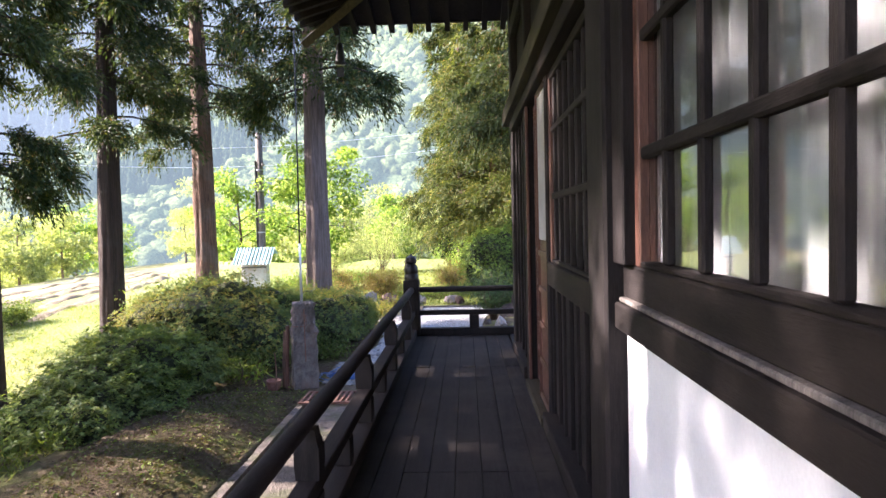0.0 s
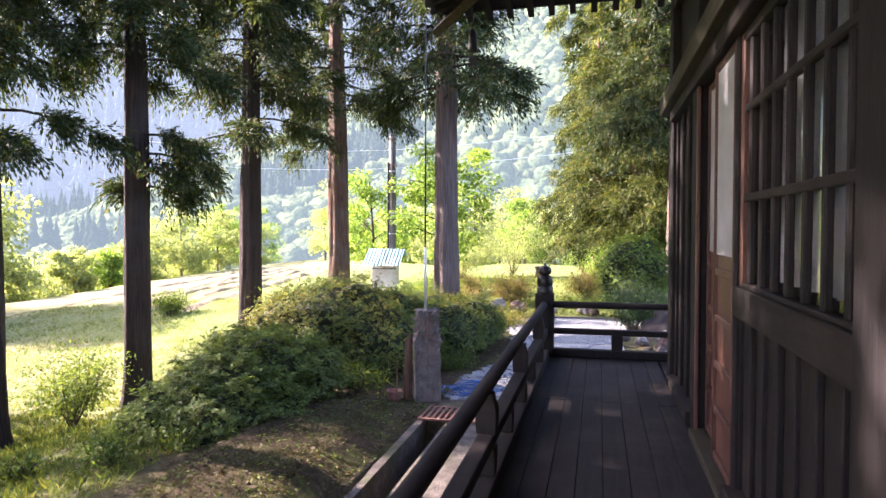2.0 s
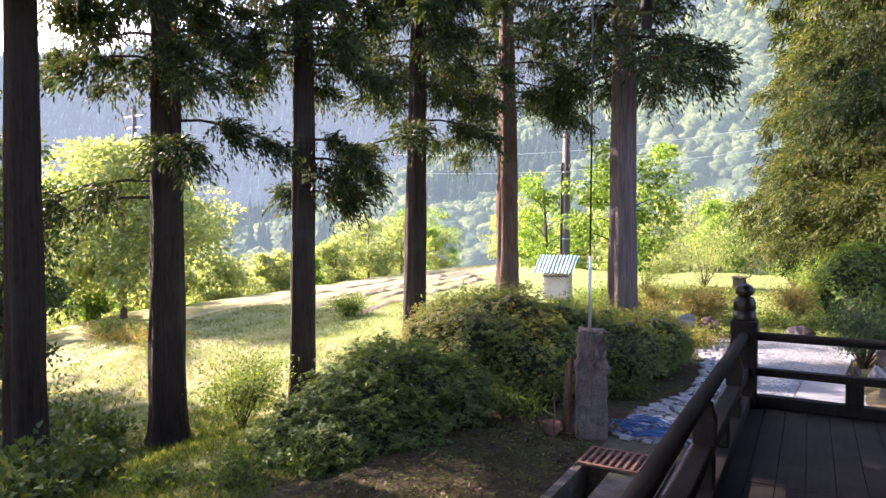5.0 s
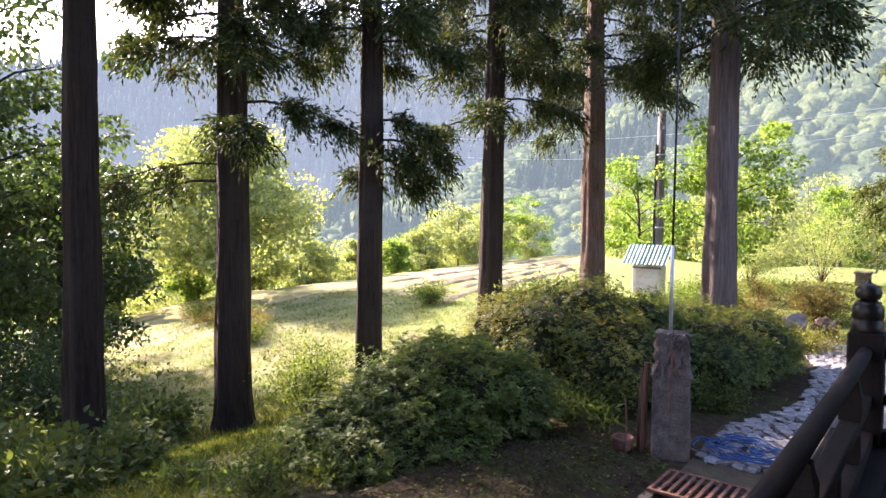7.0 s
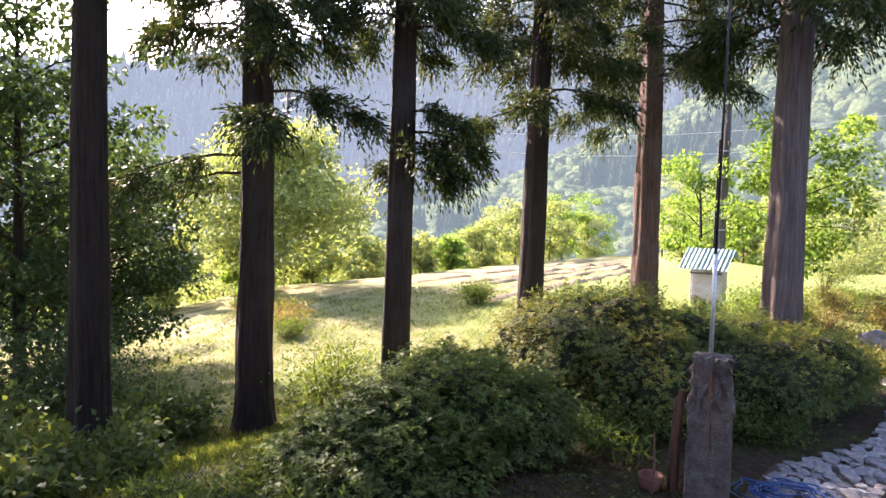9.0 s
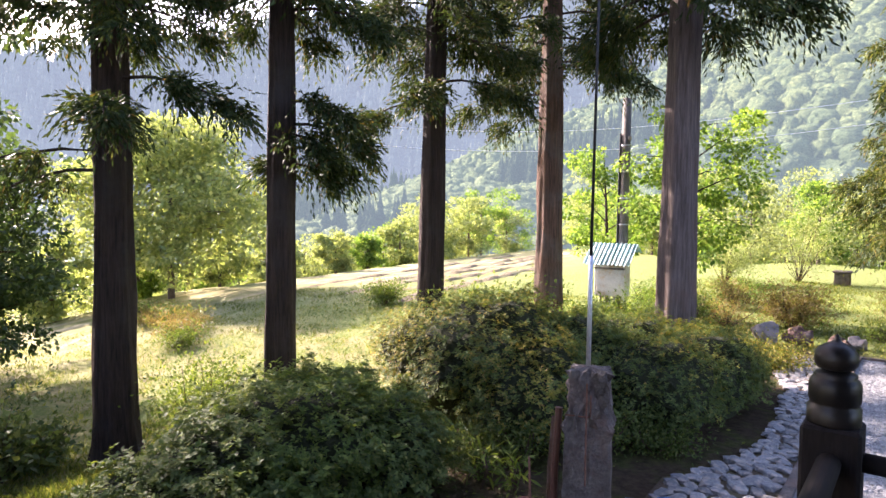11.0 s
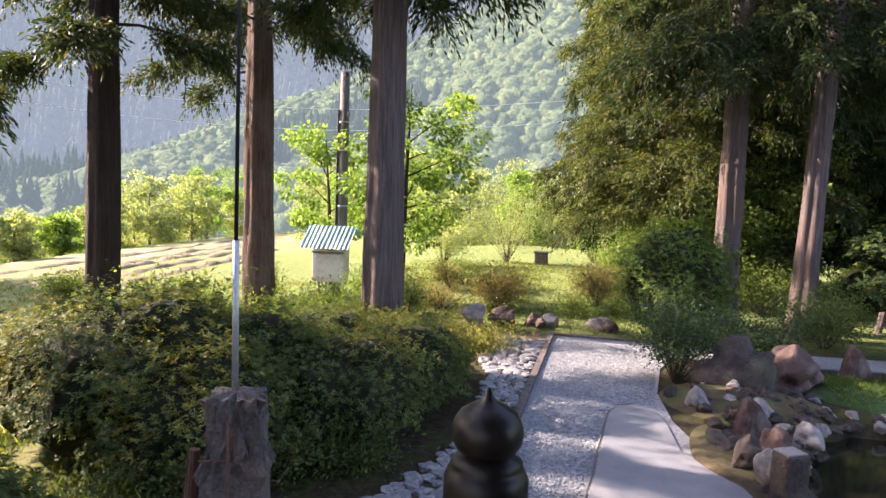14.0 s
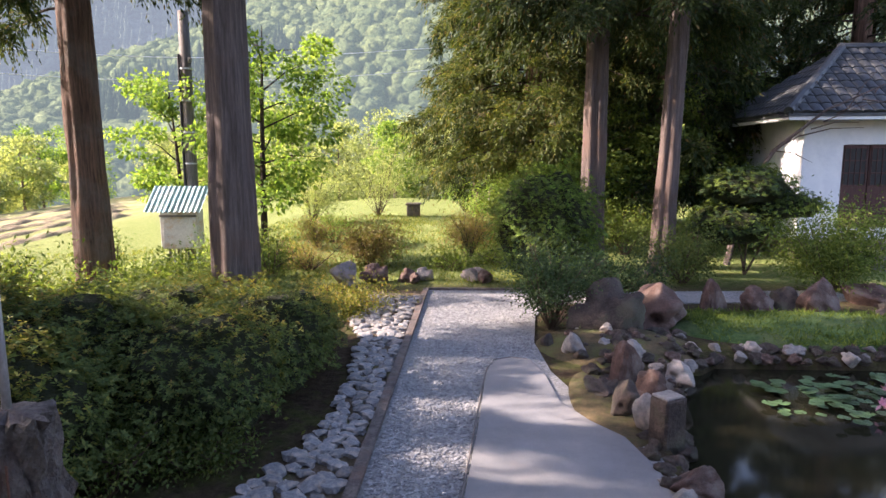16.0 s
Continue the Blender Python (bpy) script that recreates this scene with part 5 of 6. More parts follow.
def blades(name, n, region, length, material, label, category, bend=0.5, lift=0.0):
    """Grass as loose blades over a stretch of ground."""
    x0, x1, y0, y1 = region
    x, y = rng.uniform(x0, x1, n), rng.uniform(y0, y1, n)
    keep = np.array([noise.noise(Vector((a * 0.8, b * 0.8, 5.0))) + rng.uniform(-0.4, 0.5) > -0.05 for a, b in zip(x, y)])
    x, y = x[keep], y[keep]
    z = np.array([land(a, b) for a, b in zip(x, y)]) - 0.01 + lift
    at = np.stack([x, y, z], 1)
    way = unit(rng.normal(size=at.shape) * np.array([bend, bend, 0.1]) + np.array([0, 0, 1.0]))
    le = rng.uniform(0.5, 1.4, len(x)) * length
    ob = link_mesh(name, quads_mesh(name, leaf_quads(at, way, rng.normal(size=at.shape), le, le * 0.10 + 0.004)), material)
    return tagged(ob, label, category, kind="stuff")


blades("grass", 42000, (-12.5, -4.6, 3.5, 14.5), 0.13, M["grass_blade"], "uneven shaded grass with weeds on the slope", "grass", 0.8)
blades("meadow_grass", 40000, (-27, -10, 6, 28), 0.15, M["grass_blade"], "short sunlit meadow grass", "grass", 0.9)
blades("lawn_grass", 30000, (-9.0, 1.0, 20.6, 36), 0.13, M["grass_blade"], "bright green mown lawn", "grass", 0.9)
blades("moss_grass", 30000, (-4.4, -2.5, 3.0, 10.4), 0.04, M["moss_blade"], "sparse moss and weeds on bare soil", "grass", 1.2)
blades("islet_grass", 12000, (2.9, 7.4, 16.6, 18.5), 0.10, M["weed_leaf"], "bright green low ground cover by the pond", "grass", 1.2, 0.07)


def litter(n, region, material, label):
    """Fallen leaves and twigs lying flat on the soil."""
    x, y = rng.uniform(region[0], region[1], n), rng.uniform(region[2], region[3], n)
    at = np.stack([x, y, np.array([land(a, b) for a, b in zip(x, y)]) + 0.012], 1)
    way = rng.normal(size=(n, 3)) * np.array([1, 1, 0.25])
    le = rng.uniform(0.02, 0.075, n)
    ob = link_mesh("leaf_litter", quads_mesh("leaf_litter", leaf_quads(at, way, rng.normal(size=(n, 3)) * 0.4 + np.array([0, 0, 1]), le, le * rng.uniform(0.15, 0.6, n))), material)
    tagged(ob, label, "leaf litter", kind="stuff")


M["litter"] = leafy("litter", [(0.0, (0.03, 0.02, 0.012)), (0.6, (0.075, 0.05, 0.03)), (1.0, (0.15, 0.115, 0.075))], 0.15, 0.1)
litter(5200, (-4.4, -2.45, 2.5, 11.6), M["litter"], "dry fallen needles and leaves on the soil")
litter(4200, (-10.5, -4.4, 4.0, 12.5), M["litter"], "dry fallen needles among the grass")
litter(2200, (-4.3, -2.45, 2.5, 11.2), M["weed_leaf"], "tiny green seedlings on the mossy soil")

# ---- things by the drain ----
pillar = thing("concrete_pillar", (-2.57, 10.95, G), "weathered broken concrete gate pillar with exposed aggregate", "pillar")


def pillar_body():
    bm = bmesh.new()
    rows, n = [], 11
    hs = [-0.1, 0.0, 0.12, 0.25, 0.37, 0.5, 0.61, 0.72, 0.82, 0.92, 1.0, 1.08, 1.16, 1.24, 1.32, 1.38]
    for h in hs:
        rough = 0.016 if h < 0.85 else 0.06
        w = 0.185 if h < 0.95 else (0.165 if h < 1.2 else 0.155)
        w += 0.012 * (1 - h / 1.4)
        ring = []
        for s in range(4):
            for k in range(n):
                u = -1 + 2 * k / n
                x, y = ((u, -1), (1, u), (-u, 1), (-1, -u))[s]
                d = noise.noise(Vector((x * 3 + 7, y * 3, h * 7))) * rough + noise.noise(Vector((x * 8, y * 8, h * 19))) * rough * 0.7
                ring.append(bm.verts.new((x * (w + d), y * (w * 0.9 + d), h + (noise.noise(Vector((x * 4, y * 4, 3))) * 0.035 if h > 1.36 else 0))))
        rows.append(ring)
    for a, b in zip(rows, rows[1:]):
        for k in range(len(a)):
            j = (k + 1) % len(a)
            bm.faces.new((a[k], a[j], b[j], b[k]))
    top = bm.verts.new((0, 0, 1.40))
    for k in range(len(rows[-1])):
        bm.faces.new((rows[-1][k], rows[-1][(k + 1) % len(rows[-1])], top))
    bm.faces.new(rows[0][::-1])
    bmesh.ops.rotate(bm, verts=bm.verts[:], cent=(0, 0, 0), matrix=Matrix.Rotation(radians(22), 3, "Z"))
    return bm


part("shaft", pillar_body(), M["concrete_old"], pillar)
part("crack_bar", tube(bmesh.new(), [(0.07, -0.2, 0.45), (0.065, -0.195, 0.8), (0.06, -0.185, 1.3)], [0.008, 0.008, 0.008], 5), M["rust"], pillar, "rusty reinforcing bar in the crack")
part("wire_tie", (lambda b: (bmesh.ops.rotate(b, verts=b.verts[:], cent=(0, 0, 0), matrix=Matrix.Rotation(radians(22), 3, "Z")), b)[1])(tube(bmesh.new(), [(-0.19, -0.17, 1.02), (0.0, -0.176, 1.015), (0.02, -0.176, 1.03), (0.02, -0.176, 1.2)], [0.006] * 4, 5)), M["rust"], pillar)
mast = thing("metal_mast", (-2.60, 10.98, G + 1.36), "thin mast with a grey steel foot and black upper rod", "mast")
part("mast_foot", tube(bmesh.new(), [(0, 0, 0), (0, 0, 0.98)], [0.021, 0.02], 12), M["steel"], mast, "grey steel tube", smooth=True)
part("mast_rod", tube(bmesh.new(), [(0, 0, 0.97), (0.01, 0.0, 2.4), (0.02, 0.0, 4.4)], [0.013, 0.012, 0.010], 10), M["black_metal"], mast, smooth=True)
cable = part("eave_cable", tube(bmesh.new(), [(-2.585, 10.98, 3.75), (-2.5, 10.8, 3.98), (-2.3, 10.3, 4.05), (-2.05, 9.6, 4.02), (-1.95, 9.45, 4.0)], [0.007] * 5, 6), M["black_metal"])
tagged(cable, "thin dark cable from the mast to the eave corner", "cable")
for k, (dx, dy, h, r) in enumerate(((-0.27, -0.10, 1.02, 0.035), (-0.33, -0.06, 0.92, 0.03))):
    st = part("wooden_stake", tube(bmesh.new(), [(0, 0, -0.1), (0.01, 0, h * 0.5), (0.03, 0.02, h)], [r, r, r * 0.9], 8, 0.15, k), M["bark" if k else "red_wood"])
    st.location = (-2.57 + dx, 10.95 + dy, G)
    tagged(st, "short weathered wooden stake leaning by the pillar", "stake")
pot = thing("clay_pot", (-3.02, 10.72, G), "small reddish clay pot on the soil", "pot")
part("pot_body", lathe(bmesh.new(), [(0.07, 0), (0.10, 0.05), (0.115, 0.14), (0.12, 0.17), (0.108, 0.17), (0.09, 0.06), (0.05, 0.03)], 18), M["clay_pot"], pot, smooth=True)
tool = thing("iron_rod", (-2.96, 10.62, G), "rusty iron rod standing in the soil", "rod")
part("rod", tube(bmesh.new(), [(0, 0, -0.1), (0.01, 0.02, 0.3), (0.0, 0.01, 0.62)], [0.012, 0.011, 0.01], 6), M["rust"], tool)


def grate(x0, y0, w, d):
    ob = thing("drain_grate", (x0, y0, G + 0.055), "rusty red iron drain grate over the channel", "grate")
    for a, b in (((0, 0, 0), (w, 0.04, 0.03)), ((0, d - 0.04, 0), (w, d, 0.03))):
        boxed("frame_bar", a, b, M["rust"], ob, bevel=0.004)
    n = 11
    for k in range(n):
        x = (w - 0.035) * k / (n - 1)
        boxed("grate_bar", (x, 0.04, 0.002), (x + 0.035, d - 0.04, 0.028), M["rust"], ob, bevel=0.003)
    boxed("cross_bar", (0.03, d / 2 - 0.015, -0.004), (w - 0.03, d / 2 + 0.015, 0.001), M["rust"], ob, bevel=0)


grate(-2.36, 9.72, 0.86, 0.62)


def hose_coil():
    bm = bmesh.new()
    pts = []
    for k in range(260):
        a = k * 0.24
        r = 0.26 + 0.10 * math.sin(k * 0.13) + 0.03 * math.sin(k * 1.9)
        pts.append((1.25 * r * math.cos(a) + 0.0009 * k, r * math.sin(a) + 0.05 * math.sin(k * 0.05), 0.02 + 0.12 * (k / 260) + 0.025 * math.sin(k * 0.7)))
    tube(bm, pts, [0.009] * len(pts), 6)
    ob = part("garden_hose", bm, M["hose_blue"], smooth=True)
    ob.location = (-2.05, 11.35, G + 0.02)
    tagged(ob, "loosely coiled blue garden hose on the stones", "hose")


hose_coil()
cord = part("edging_cord", tube(bmesh.new(), [(x - 0.03 + 0.012 * math.sin(y * 9), y, G + 0.045) for x, y in SLAB[1:9]], [0.009] * 8, 6), M["grey_wood"])
tagged(cord, "thin grey cord lying along the concrete edge", "cord")

# ---- meter box, wooden pole and power pole ----
pole_base = tree_at(-7.32, 23.55)
pole = thing("wooden_pole", pole_base, "old grey wooden utility pole with conduit", "pole")
part("pole_shaft", tube(bmesh.new(), [(0, 0, -0.4), (0, 0, 3), (0.02, 0, 6.2)], [0.15, 0.14, 0.12], 14, 0.05, 3), M["grey_wood"], pole, smooth=True)
part("conduit", tube(bmesh.new(), [(-0.13, -0.12, 0), (-0.125, -0.11, 3.2), (-0.11, -0.1, 5.2)], [0.03, 0.03, 0.028], 8), M["black_metal"], pole)
for k in range(4):
    part("pole_band", lathe(bmesh.new(), [(0.158, 0), (0.158, 0.04)], 14, (0.005 * k, 0, 2.6 + 0.75 * k)), M["steel"], pole)
part("insulator", lathe(bmesh.new(), [(0.03, 0), (0.05, 0.03), (0.04, 0.07), (0.05, 0.1), (0.03, 0.13)], 10, (0.16, -0.1, 5.0)), M["rock_pale"], pole)
meter = thing("meter_box", (-7.45, 23.15, 0), "cream meter box on pipes under a teal tin roof", "meter box")
boxed("cabinet", (-0.45, -0.2, -0.79), (0.45, 0.2, 0.15), M["box_paint"], meter, bevel=0.015)
boxed("door_panel", (-0.38, -0.215, -0.70), (0.38, -0.2, -0.05), M["box_paint"], meter)
boxed("shelf_trim", (-0.46, -0.23, -0.02), (0.46, -0.2, 0.03), M["grey_wood"], meter)


def tin_roof():
    bm = bmesh.new()
    n = 66
    cols = []
    for k in range(n + 1):
        x = -0.68 + 1.36 * k / n
        dz = 0.014 * math.sin(k * 2 * math.pi / 6)
        e = 0.03 * noise.noise(Vector((x * 3, 0, 0)))
        cols.append([bm.verts.new((x, -0.50 + e, 0.12 + dz)), bm.verts.new((x, 0.12, 0.70 + dz)), bm.verts.new((x, 0.45, 0.45 + dz))])
    for a, b in zip(cols, cols[1:]):
        for i in range(2):
            bm.faces.new((a[i], b[i], b[i + 1], a[i + 1]))
    bmesh.ops.solidify(bm, geom=bm.faces[:], thickness=0.008)
    return bm


part("tin_roof", tin_roof(), M["tin_teal"], meter, "corrugated teal tin roof, faded")
for k, x in enumerate((-0.34, -0.24, -0.15, -0.07, 0.05, 0.32)):
    part("pipe_leg", tube(bmesh.new(), [(x, 0.02 * (k % 3), -0.8), (x + 0.01, 0.02, land(-7.45, 23.15) - 0.05)], [0.035 if k in (0, 5) else 0.025] * 2, 8), M["steel" if k % 2 else "grey_wood"], meter)
upx, upy = -36.0, 27.0
upole = thing("power_pole", tree_at(upx, upy), "distant concrete power pole with crossarm", "pole")
part("pole_shaft", tube(bmesh.new(), [(0, 0, -0.5), (0, 0, 12.6)], [0.18, 0.13], 12), M["concrete_old"], upole, smooth=True)
boxed("crossarm", (-0.9, -0.05, 11.9), (0.9, 0.05, 12.0), M["steel"], upole)
boxed("crossarm", (-0.7, -0.05, 11.2), (0.7, 0.05, 11.3), M["steel"], upole)
part("transformer", lathe(bmesh.new(), [(0.2, 0), (0.22, 0.05), (0.22, 0.6), (0.15, 0.68)], 14, (0.35, 0, 10.2)), M["steel"], upole)
for k in range(3):
    part("insulator", lathe(bmesh.new(), [(0.04, 0), (0.08, 0.06), (0.05, 0.14), (0.07, 0.2)], 8, (-0.8 + 0.8 * k, 0, 12.0)), M["rock_pale"], upole)
z0 = land(upx, upy) + 11.4
for k, (dx, dz) in enumerate(((0.0, 0.0), (0.3, -1.3))):
    pts = []
    for i in range(21):
        u = i / 20
        pts.append((upx + dx + (34 + k * 3) * u, upy + 30 * u, z0 + dz - 2.4 * math.sin(math.pi * u) * (1 - 0.3 * u) + 1.5 * u))
    w = part("power_cable", tube(bmesh.new(), pts, [0.022] * 21, 5), M["steel"])
    tagged(w, "slack pale power cable across the valley", "cable")
lantern = thing("stone_marker", (-3.05, 36.0, land(-3.05, 36.0)), "small grey stone marker at the lawn's far end", "stone marker")
boxed("marker_body", (-0.28, -0.25, -0.1), (0.28, 0.25, 0.5), M["concrete_old"], lantern, bevel=0.03)
boxed("marker_cap", (-0.34, -0.3, 0.5), (0.34, 0.3, 0.6), M["concrete_old"], lantern, bevel=0.04)
birch = thing("pale_stake", (0.15, 31.0, G), "pale slim wooden post on the lawn", "post")
part("stake", tube(bmesh.new(), [(0, 0, -0.1), (0.02, 0, 1.5)], [0.07, 0.06], 8), M["rock_pale"], birch)

# ---- the pond: rocks, stones, lilies ----
rocks = {s: rock_mesh("rock", s, rough=0.45, sub=4, facets=9) for s in range(6)}
for me in rocks.values():
    me.materials.append(M["rock_red"])


def rock(place, size, material, label, seed, turn=0.0, tilt=0.0, name="rock", category="rock", group="pond rocks"):
    me = bpy.data.meshes.get(f"{name}_{seed % 6}_{material}")
    if me is None:
        me = rocks[seed % 6].copy()
        me.name = f"{name}_{seed % 6}_{material}"
        me.materials.clear()
        me.materials.append(M[material])
        me.polygons.foreach_set("use_smooth", np.ones(len(me.polygons), bool))
    ob = new(name, me)
    ob.matrix_basis = pose(*place, tilt, 0, turn) @ Matrix.Diagonal((*size, 1))
    return tagged(ob, label, category, group)


rock((1.55, 17.2, G + 0.20), (1.0, 0.85, 1.05), "rock_dark", "large dark upright boulder with moss by the path", 1, 20)
rock((2.5, 18.1, G + 0.14), (1.6, 0.95, 0.85), "rock_red", "broad reddish boulder behind the pond", 2, 60)
rock((3.6, 18.75, G + 0.12), (0.5, 0.42, 0.9), "rock_red", "upright reddish standing stone", 3, 10)
rock((4.3, 18.75, G + 0.10), (0.68, 0.5, 0.62), "rock_red", "rounded reddish boulder on the bank", 4, 40)
rock((4.85, 18.95, G + 0.14), (0.55, 0.5, 0.5), "rock_dark", "dark low boulder on the bank", 0, 80)
rock((5.35, 18.8, G + 0.12), (0.85, 0.6, 0.82), "rock_red", "rough angular reddish boulder on the bank", 5, 15)
rock((6.5, 19.4, G + 0.12), (0.95, 0.6, 0.45), "rock_red", "flat reddish boulder by the side path", 2, 130)
rock((6.3, 18.4, G + 0.08), (0.6, 0.4, 0.3), "rock_dark", "low dark stone by the bank", 1, 30)
rock((1.38, 15.35, G + 0.16), (0.48, 0.38, 0.66), "rock_red", "blocky reddish-brown stone among pebbles", 3, 25)
rock((1.62, 15.95, G + 0.12), (0.34, 0.3, 0.36), "rock_pale", "round pale stone on the pond edge", 4, 70)
rock((0.92, 16.3, G + 0.12), (0.36, 0.34, 0.36), "rock_pale", "round grey stone beside the slab", 0, 10)
rock((0.62, 16.6, G + 0.08), (0.2, 0.2, 0.24), "rock_dark", "small brown stone beside the gravel", 5, 10)
rock((2.0, 15.35, G + 0.06), (0.5, 0.36, 0.3), "rock_pale", "smooth grey stone at the water", 1, 110)
rock((1.15, 14.35, G + 0.14), (0.42, 0.36, 0.42), "rock_dark", "dark rounded stone by the slab", 2, 45)
rock((1.24, 13.98, G + 0.15), (0.32, 0.28, 0.38), "rock_pale", "pale rounded stone by the slab", 4, 0)
rock((1.5, 14.75, G + 0.14), (0.62, 0.4, 0.42), "rock_red", "large brown stone at the water", 0, 60)
rock((1.47, 14.25, G + 0.06), (0.26, 0.24, 0.24), "rock_dark", "small brown stone at the water", 3, 60)
rock((0.98, 14.95, G + 0.06), (0.6, 0.3, 0.2), "rock_dark", "flat brown stone on the moss", 5, 100)
rock((1.35, 12.85, G + 0.06), (0.5, 0.34, 0.26), "rock_red", "flat brown stone near the veranda", 5, 20)
rock((1.15, 12.6, G + 0.05), (0.3, 0.24, 0.2), "rock_pale", "pale flat stone near the veranda", 2, 20)
rock((-3.0, 20.8, G + 0.22), (0.62, 0.45, 0.5), "rock_pale", "pale angular rock beside the path's end", 5, 10, group="rocks at the path's end")
rock((-2.45, 21.1, G + 0.14), (0.6, 0.45, 0.42), "rock_red", "brown rock beside the path's end", 1, 50, group="rocks at the path's end")
for k, (x, y, s) in enumerate(((-1.75, 21.2, 0.5), (-1.45, 21.35, 0.42), (-1.6, 21.0, 0.34), (-0.45, 21.4, 0.5), (-0.15, 21.2, 0.45), (-0.3, 21.6, 0.4))):
    rock((x, y, G + 0.1), (s, s * 0.8, s * 0.7), "rock_pale" if k % 2 else "rock_red", "weathered rock piled at the path's end", k, 37 * k, group="rocks at the path's end")
stump = thing("stone_block", (1.36, 13.72, G), "squared upright brown stone block at the pond's corner", "stone block")
bm = box(bmesh.new(), (-0.125, -0.11, -0.2), (0.125, 0.11, 0.45), 0.02)
for v in bm.verts:
    v.co += Vector((0.02 * v.co.z, 0, 0.05 * v.co.x)) + 0.012 * noise.noise_vector(v.co * 9)
part("block", bm, M["rock_dark"], stump).rotation_euler = (0, 0, 0.5)
part("worn_top", box(bmesh.new(), (-0.11, -0.095, 0.445), (0.11, 0.095, 0.465), 0.008), M["rock_pale"], stump, "paler top of the block").rotation_euler = (0, 0, 0.5)


def small_stones():
    """Small stones strewn along the pond's edge."""
    k = 0
    for (x1, y1), (x2, y2) in zip(POND[:8], POND[1:9]):
        n = int(math.hypot(x2 - x1, y2 - y1) / 0.16)
        for i in range(n):
            u = (i + rng.uniform(0.1, 0.9)) / n
            for row in range(2):
                s = rng.uniform(0.10, 0.24)
                nx, ny = (y1 - y2), (x2 - x1)
                ln = math.hypot(nx, ny)
                off = 0.02 + 0.24 * row + rng.uniform(-0.06, 0.08)
                rock((x1 + (x2 - x1) * u + nx / ln * off, y1 + (y2 - y1) * u + ny / ln * off, G - 0.03 + 0.06 * row), (s * 1.2, s, s * 0.75), ("rock_red", "rock_dark", "rock_dark", "rock_dark", "rock_dark", "rock_dark", "rock_dark", "rock_pale")[int(rng.integers(0, 8))], "small rounded stone along the pond edge", k, rng.uniform(0, 360), name="pond_stone", category="stone", group="pond edge stones")
                k += 1


small_stones()
for k in range(95):
    x, y = rng.uniform(0.9, 2.6), rng.uniform(14.9, 17.3)
    if not inside(x, y, POND) and x > 0.72 + 0.25 * abs(y - 16.2):
        s = rng.uniform(0.09, 0.22)
        rock((x, y, G + 0.03 + 0.17 * math.exp(-((x - 1.55) ** 2 + (y - 16.7) ** 2) / 0.7)), (s * 1.25, s, s * 0.75), ("rock_red", "rock_dark", "rock_dark", "rock_dark", "rock_dark", "rock_dark", "rock_pale")[k % 7], "small brown stone heaped by the boulder", k, rng.uniform(0, 360), name="pond_stone", category="stone", group="pond edge stones")


def lily_mesh(seed):
    bm = bmesh.new()
    c = bm.verts.new((0, 0, 0))
    ring = []
    for k in range(19):
        a = 0.2 + (2 * math.pi - 0.4) * k / 18
        r = 1 + 0.05 * math.sin(a * 5 + seed)
        ring.append(bm.verts.new((r * math.cos(a), r * math.sin(a), 0.05 * math.sin(a * 3 + seed))))
    for a, b in zip(ring, ring[1:]):
        bm.faces.new((c, a, b))
    me = bpy.data.meshes.new("lily_pad")
    bm.to_mesh(me)
    bm.free()
    me.materials.append(M["pad"])
    return me


lily = thing("water_lilies", (4.2, 15.2, G - 0.165), "patch of water lilies with pink blossoms on the pond", "water lily")
pads = [lily_mesh(k) for k in range(4)]
for k in range(170):
    a, r = rng.uniform(0, 6.283), rng.uniform(0, 1) ** 0.5
    ob = new("lily_pad", pads[k % 4])
    ob.parent = lily
    ob.matrix_basis = pose(1.5 * r * math.cos(a), 0.75 * r * math.sin(a), 0.005 + 0.0006 * k, rng.uniform(-4, 4), rng.uniform(-4, 4), rng.uniform(0, 360)) @ Matrix.Scale(rng.uniform(0.05, 0.095), 4)
for k, (x, y) in enumerate(((-0.25, -0.35), (0.35, -0.5), (0.1, 0.1))):
    p, d = np.zeros((14, 3)), unit(rng.normal(size=(14, 3)) + np.array([0, 0, 0.9]))
    me = quads_mesh("blossom", leaf_quads(p, d, rng.normal(size=(14, 3)), np.full(14, 0.09), np.full(14, 0.035)))
    ob = link_mesh("blossom", me, M["petal"], lily, "small pink blossom")
    ob.location = (x, y, 0.12)
bank = part("mossy_bank", (lambda b: (lathe(b, [(1.25, -0.1), (1.1, 0.03), (0.6, 0.16), (0.0, 0.2)], 26), b)[1])(bmesh.new()), M["moss"], smooth=True)
bank.location, bank.scale = (1.55, 16.7, G), (0.95, 0.85, 1.0)
tagged(bank, "low mossy bank under the boulders", "bank", kind="structure")
bank2 = part("mossy_edge", (lambda b: (lathe(b, [(1.0, -0.1), (0.9, 0.02), (0.5, 0.055), (0.0, 0.06)], 26), b)[1])(bmesh.new()), M["moss"], smooth=True)
bank2.location, bank2.scale = (1.02, 14.6, G + 0.005), (0.42, 1.15, 1.0)
tagged(bank2, "strip of brown moss between slab and stones", "bank", kind="structure")
bank3 = part("islet_bank", (lambda b: (lathe(b, [(1.0, -0.25), (0.97, 0.0), (0.8, 0.07), (0.0, 0.12)], 40), b)[1])(bmesh.new()), M["islet"], smooth=True)
bank3.location, bank3.scale = (5.0, 17.65, G), (2.5, 1.1, 1.0)
tagged(bank3, "low green bank behind the pond", "bank", kind="structure")

# ---- the storehouse ----
HX, HY = 7.55, 24.1
house = thing("storehouse", (HX, HY, G), "small white plastered storehouse with a dark tiled hip roof", "building")
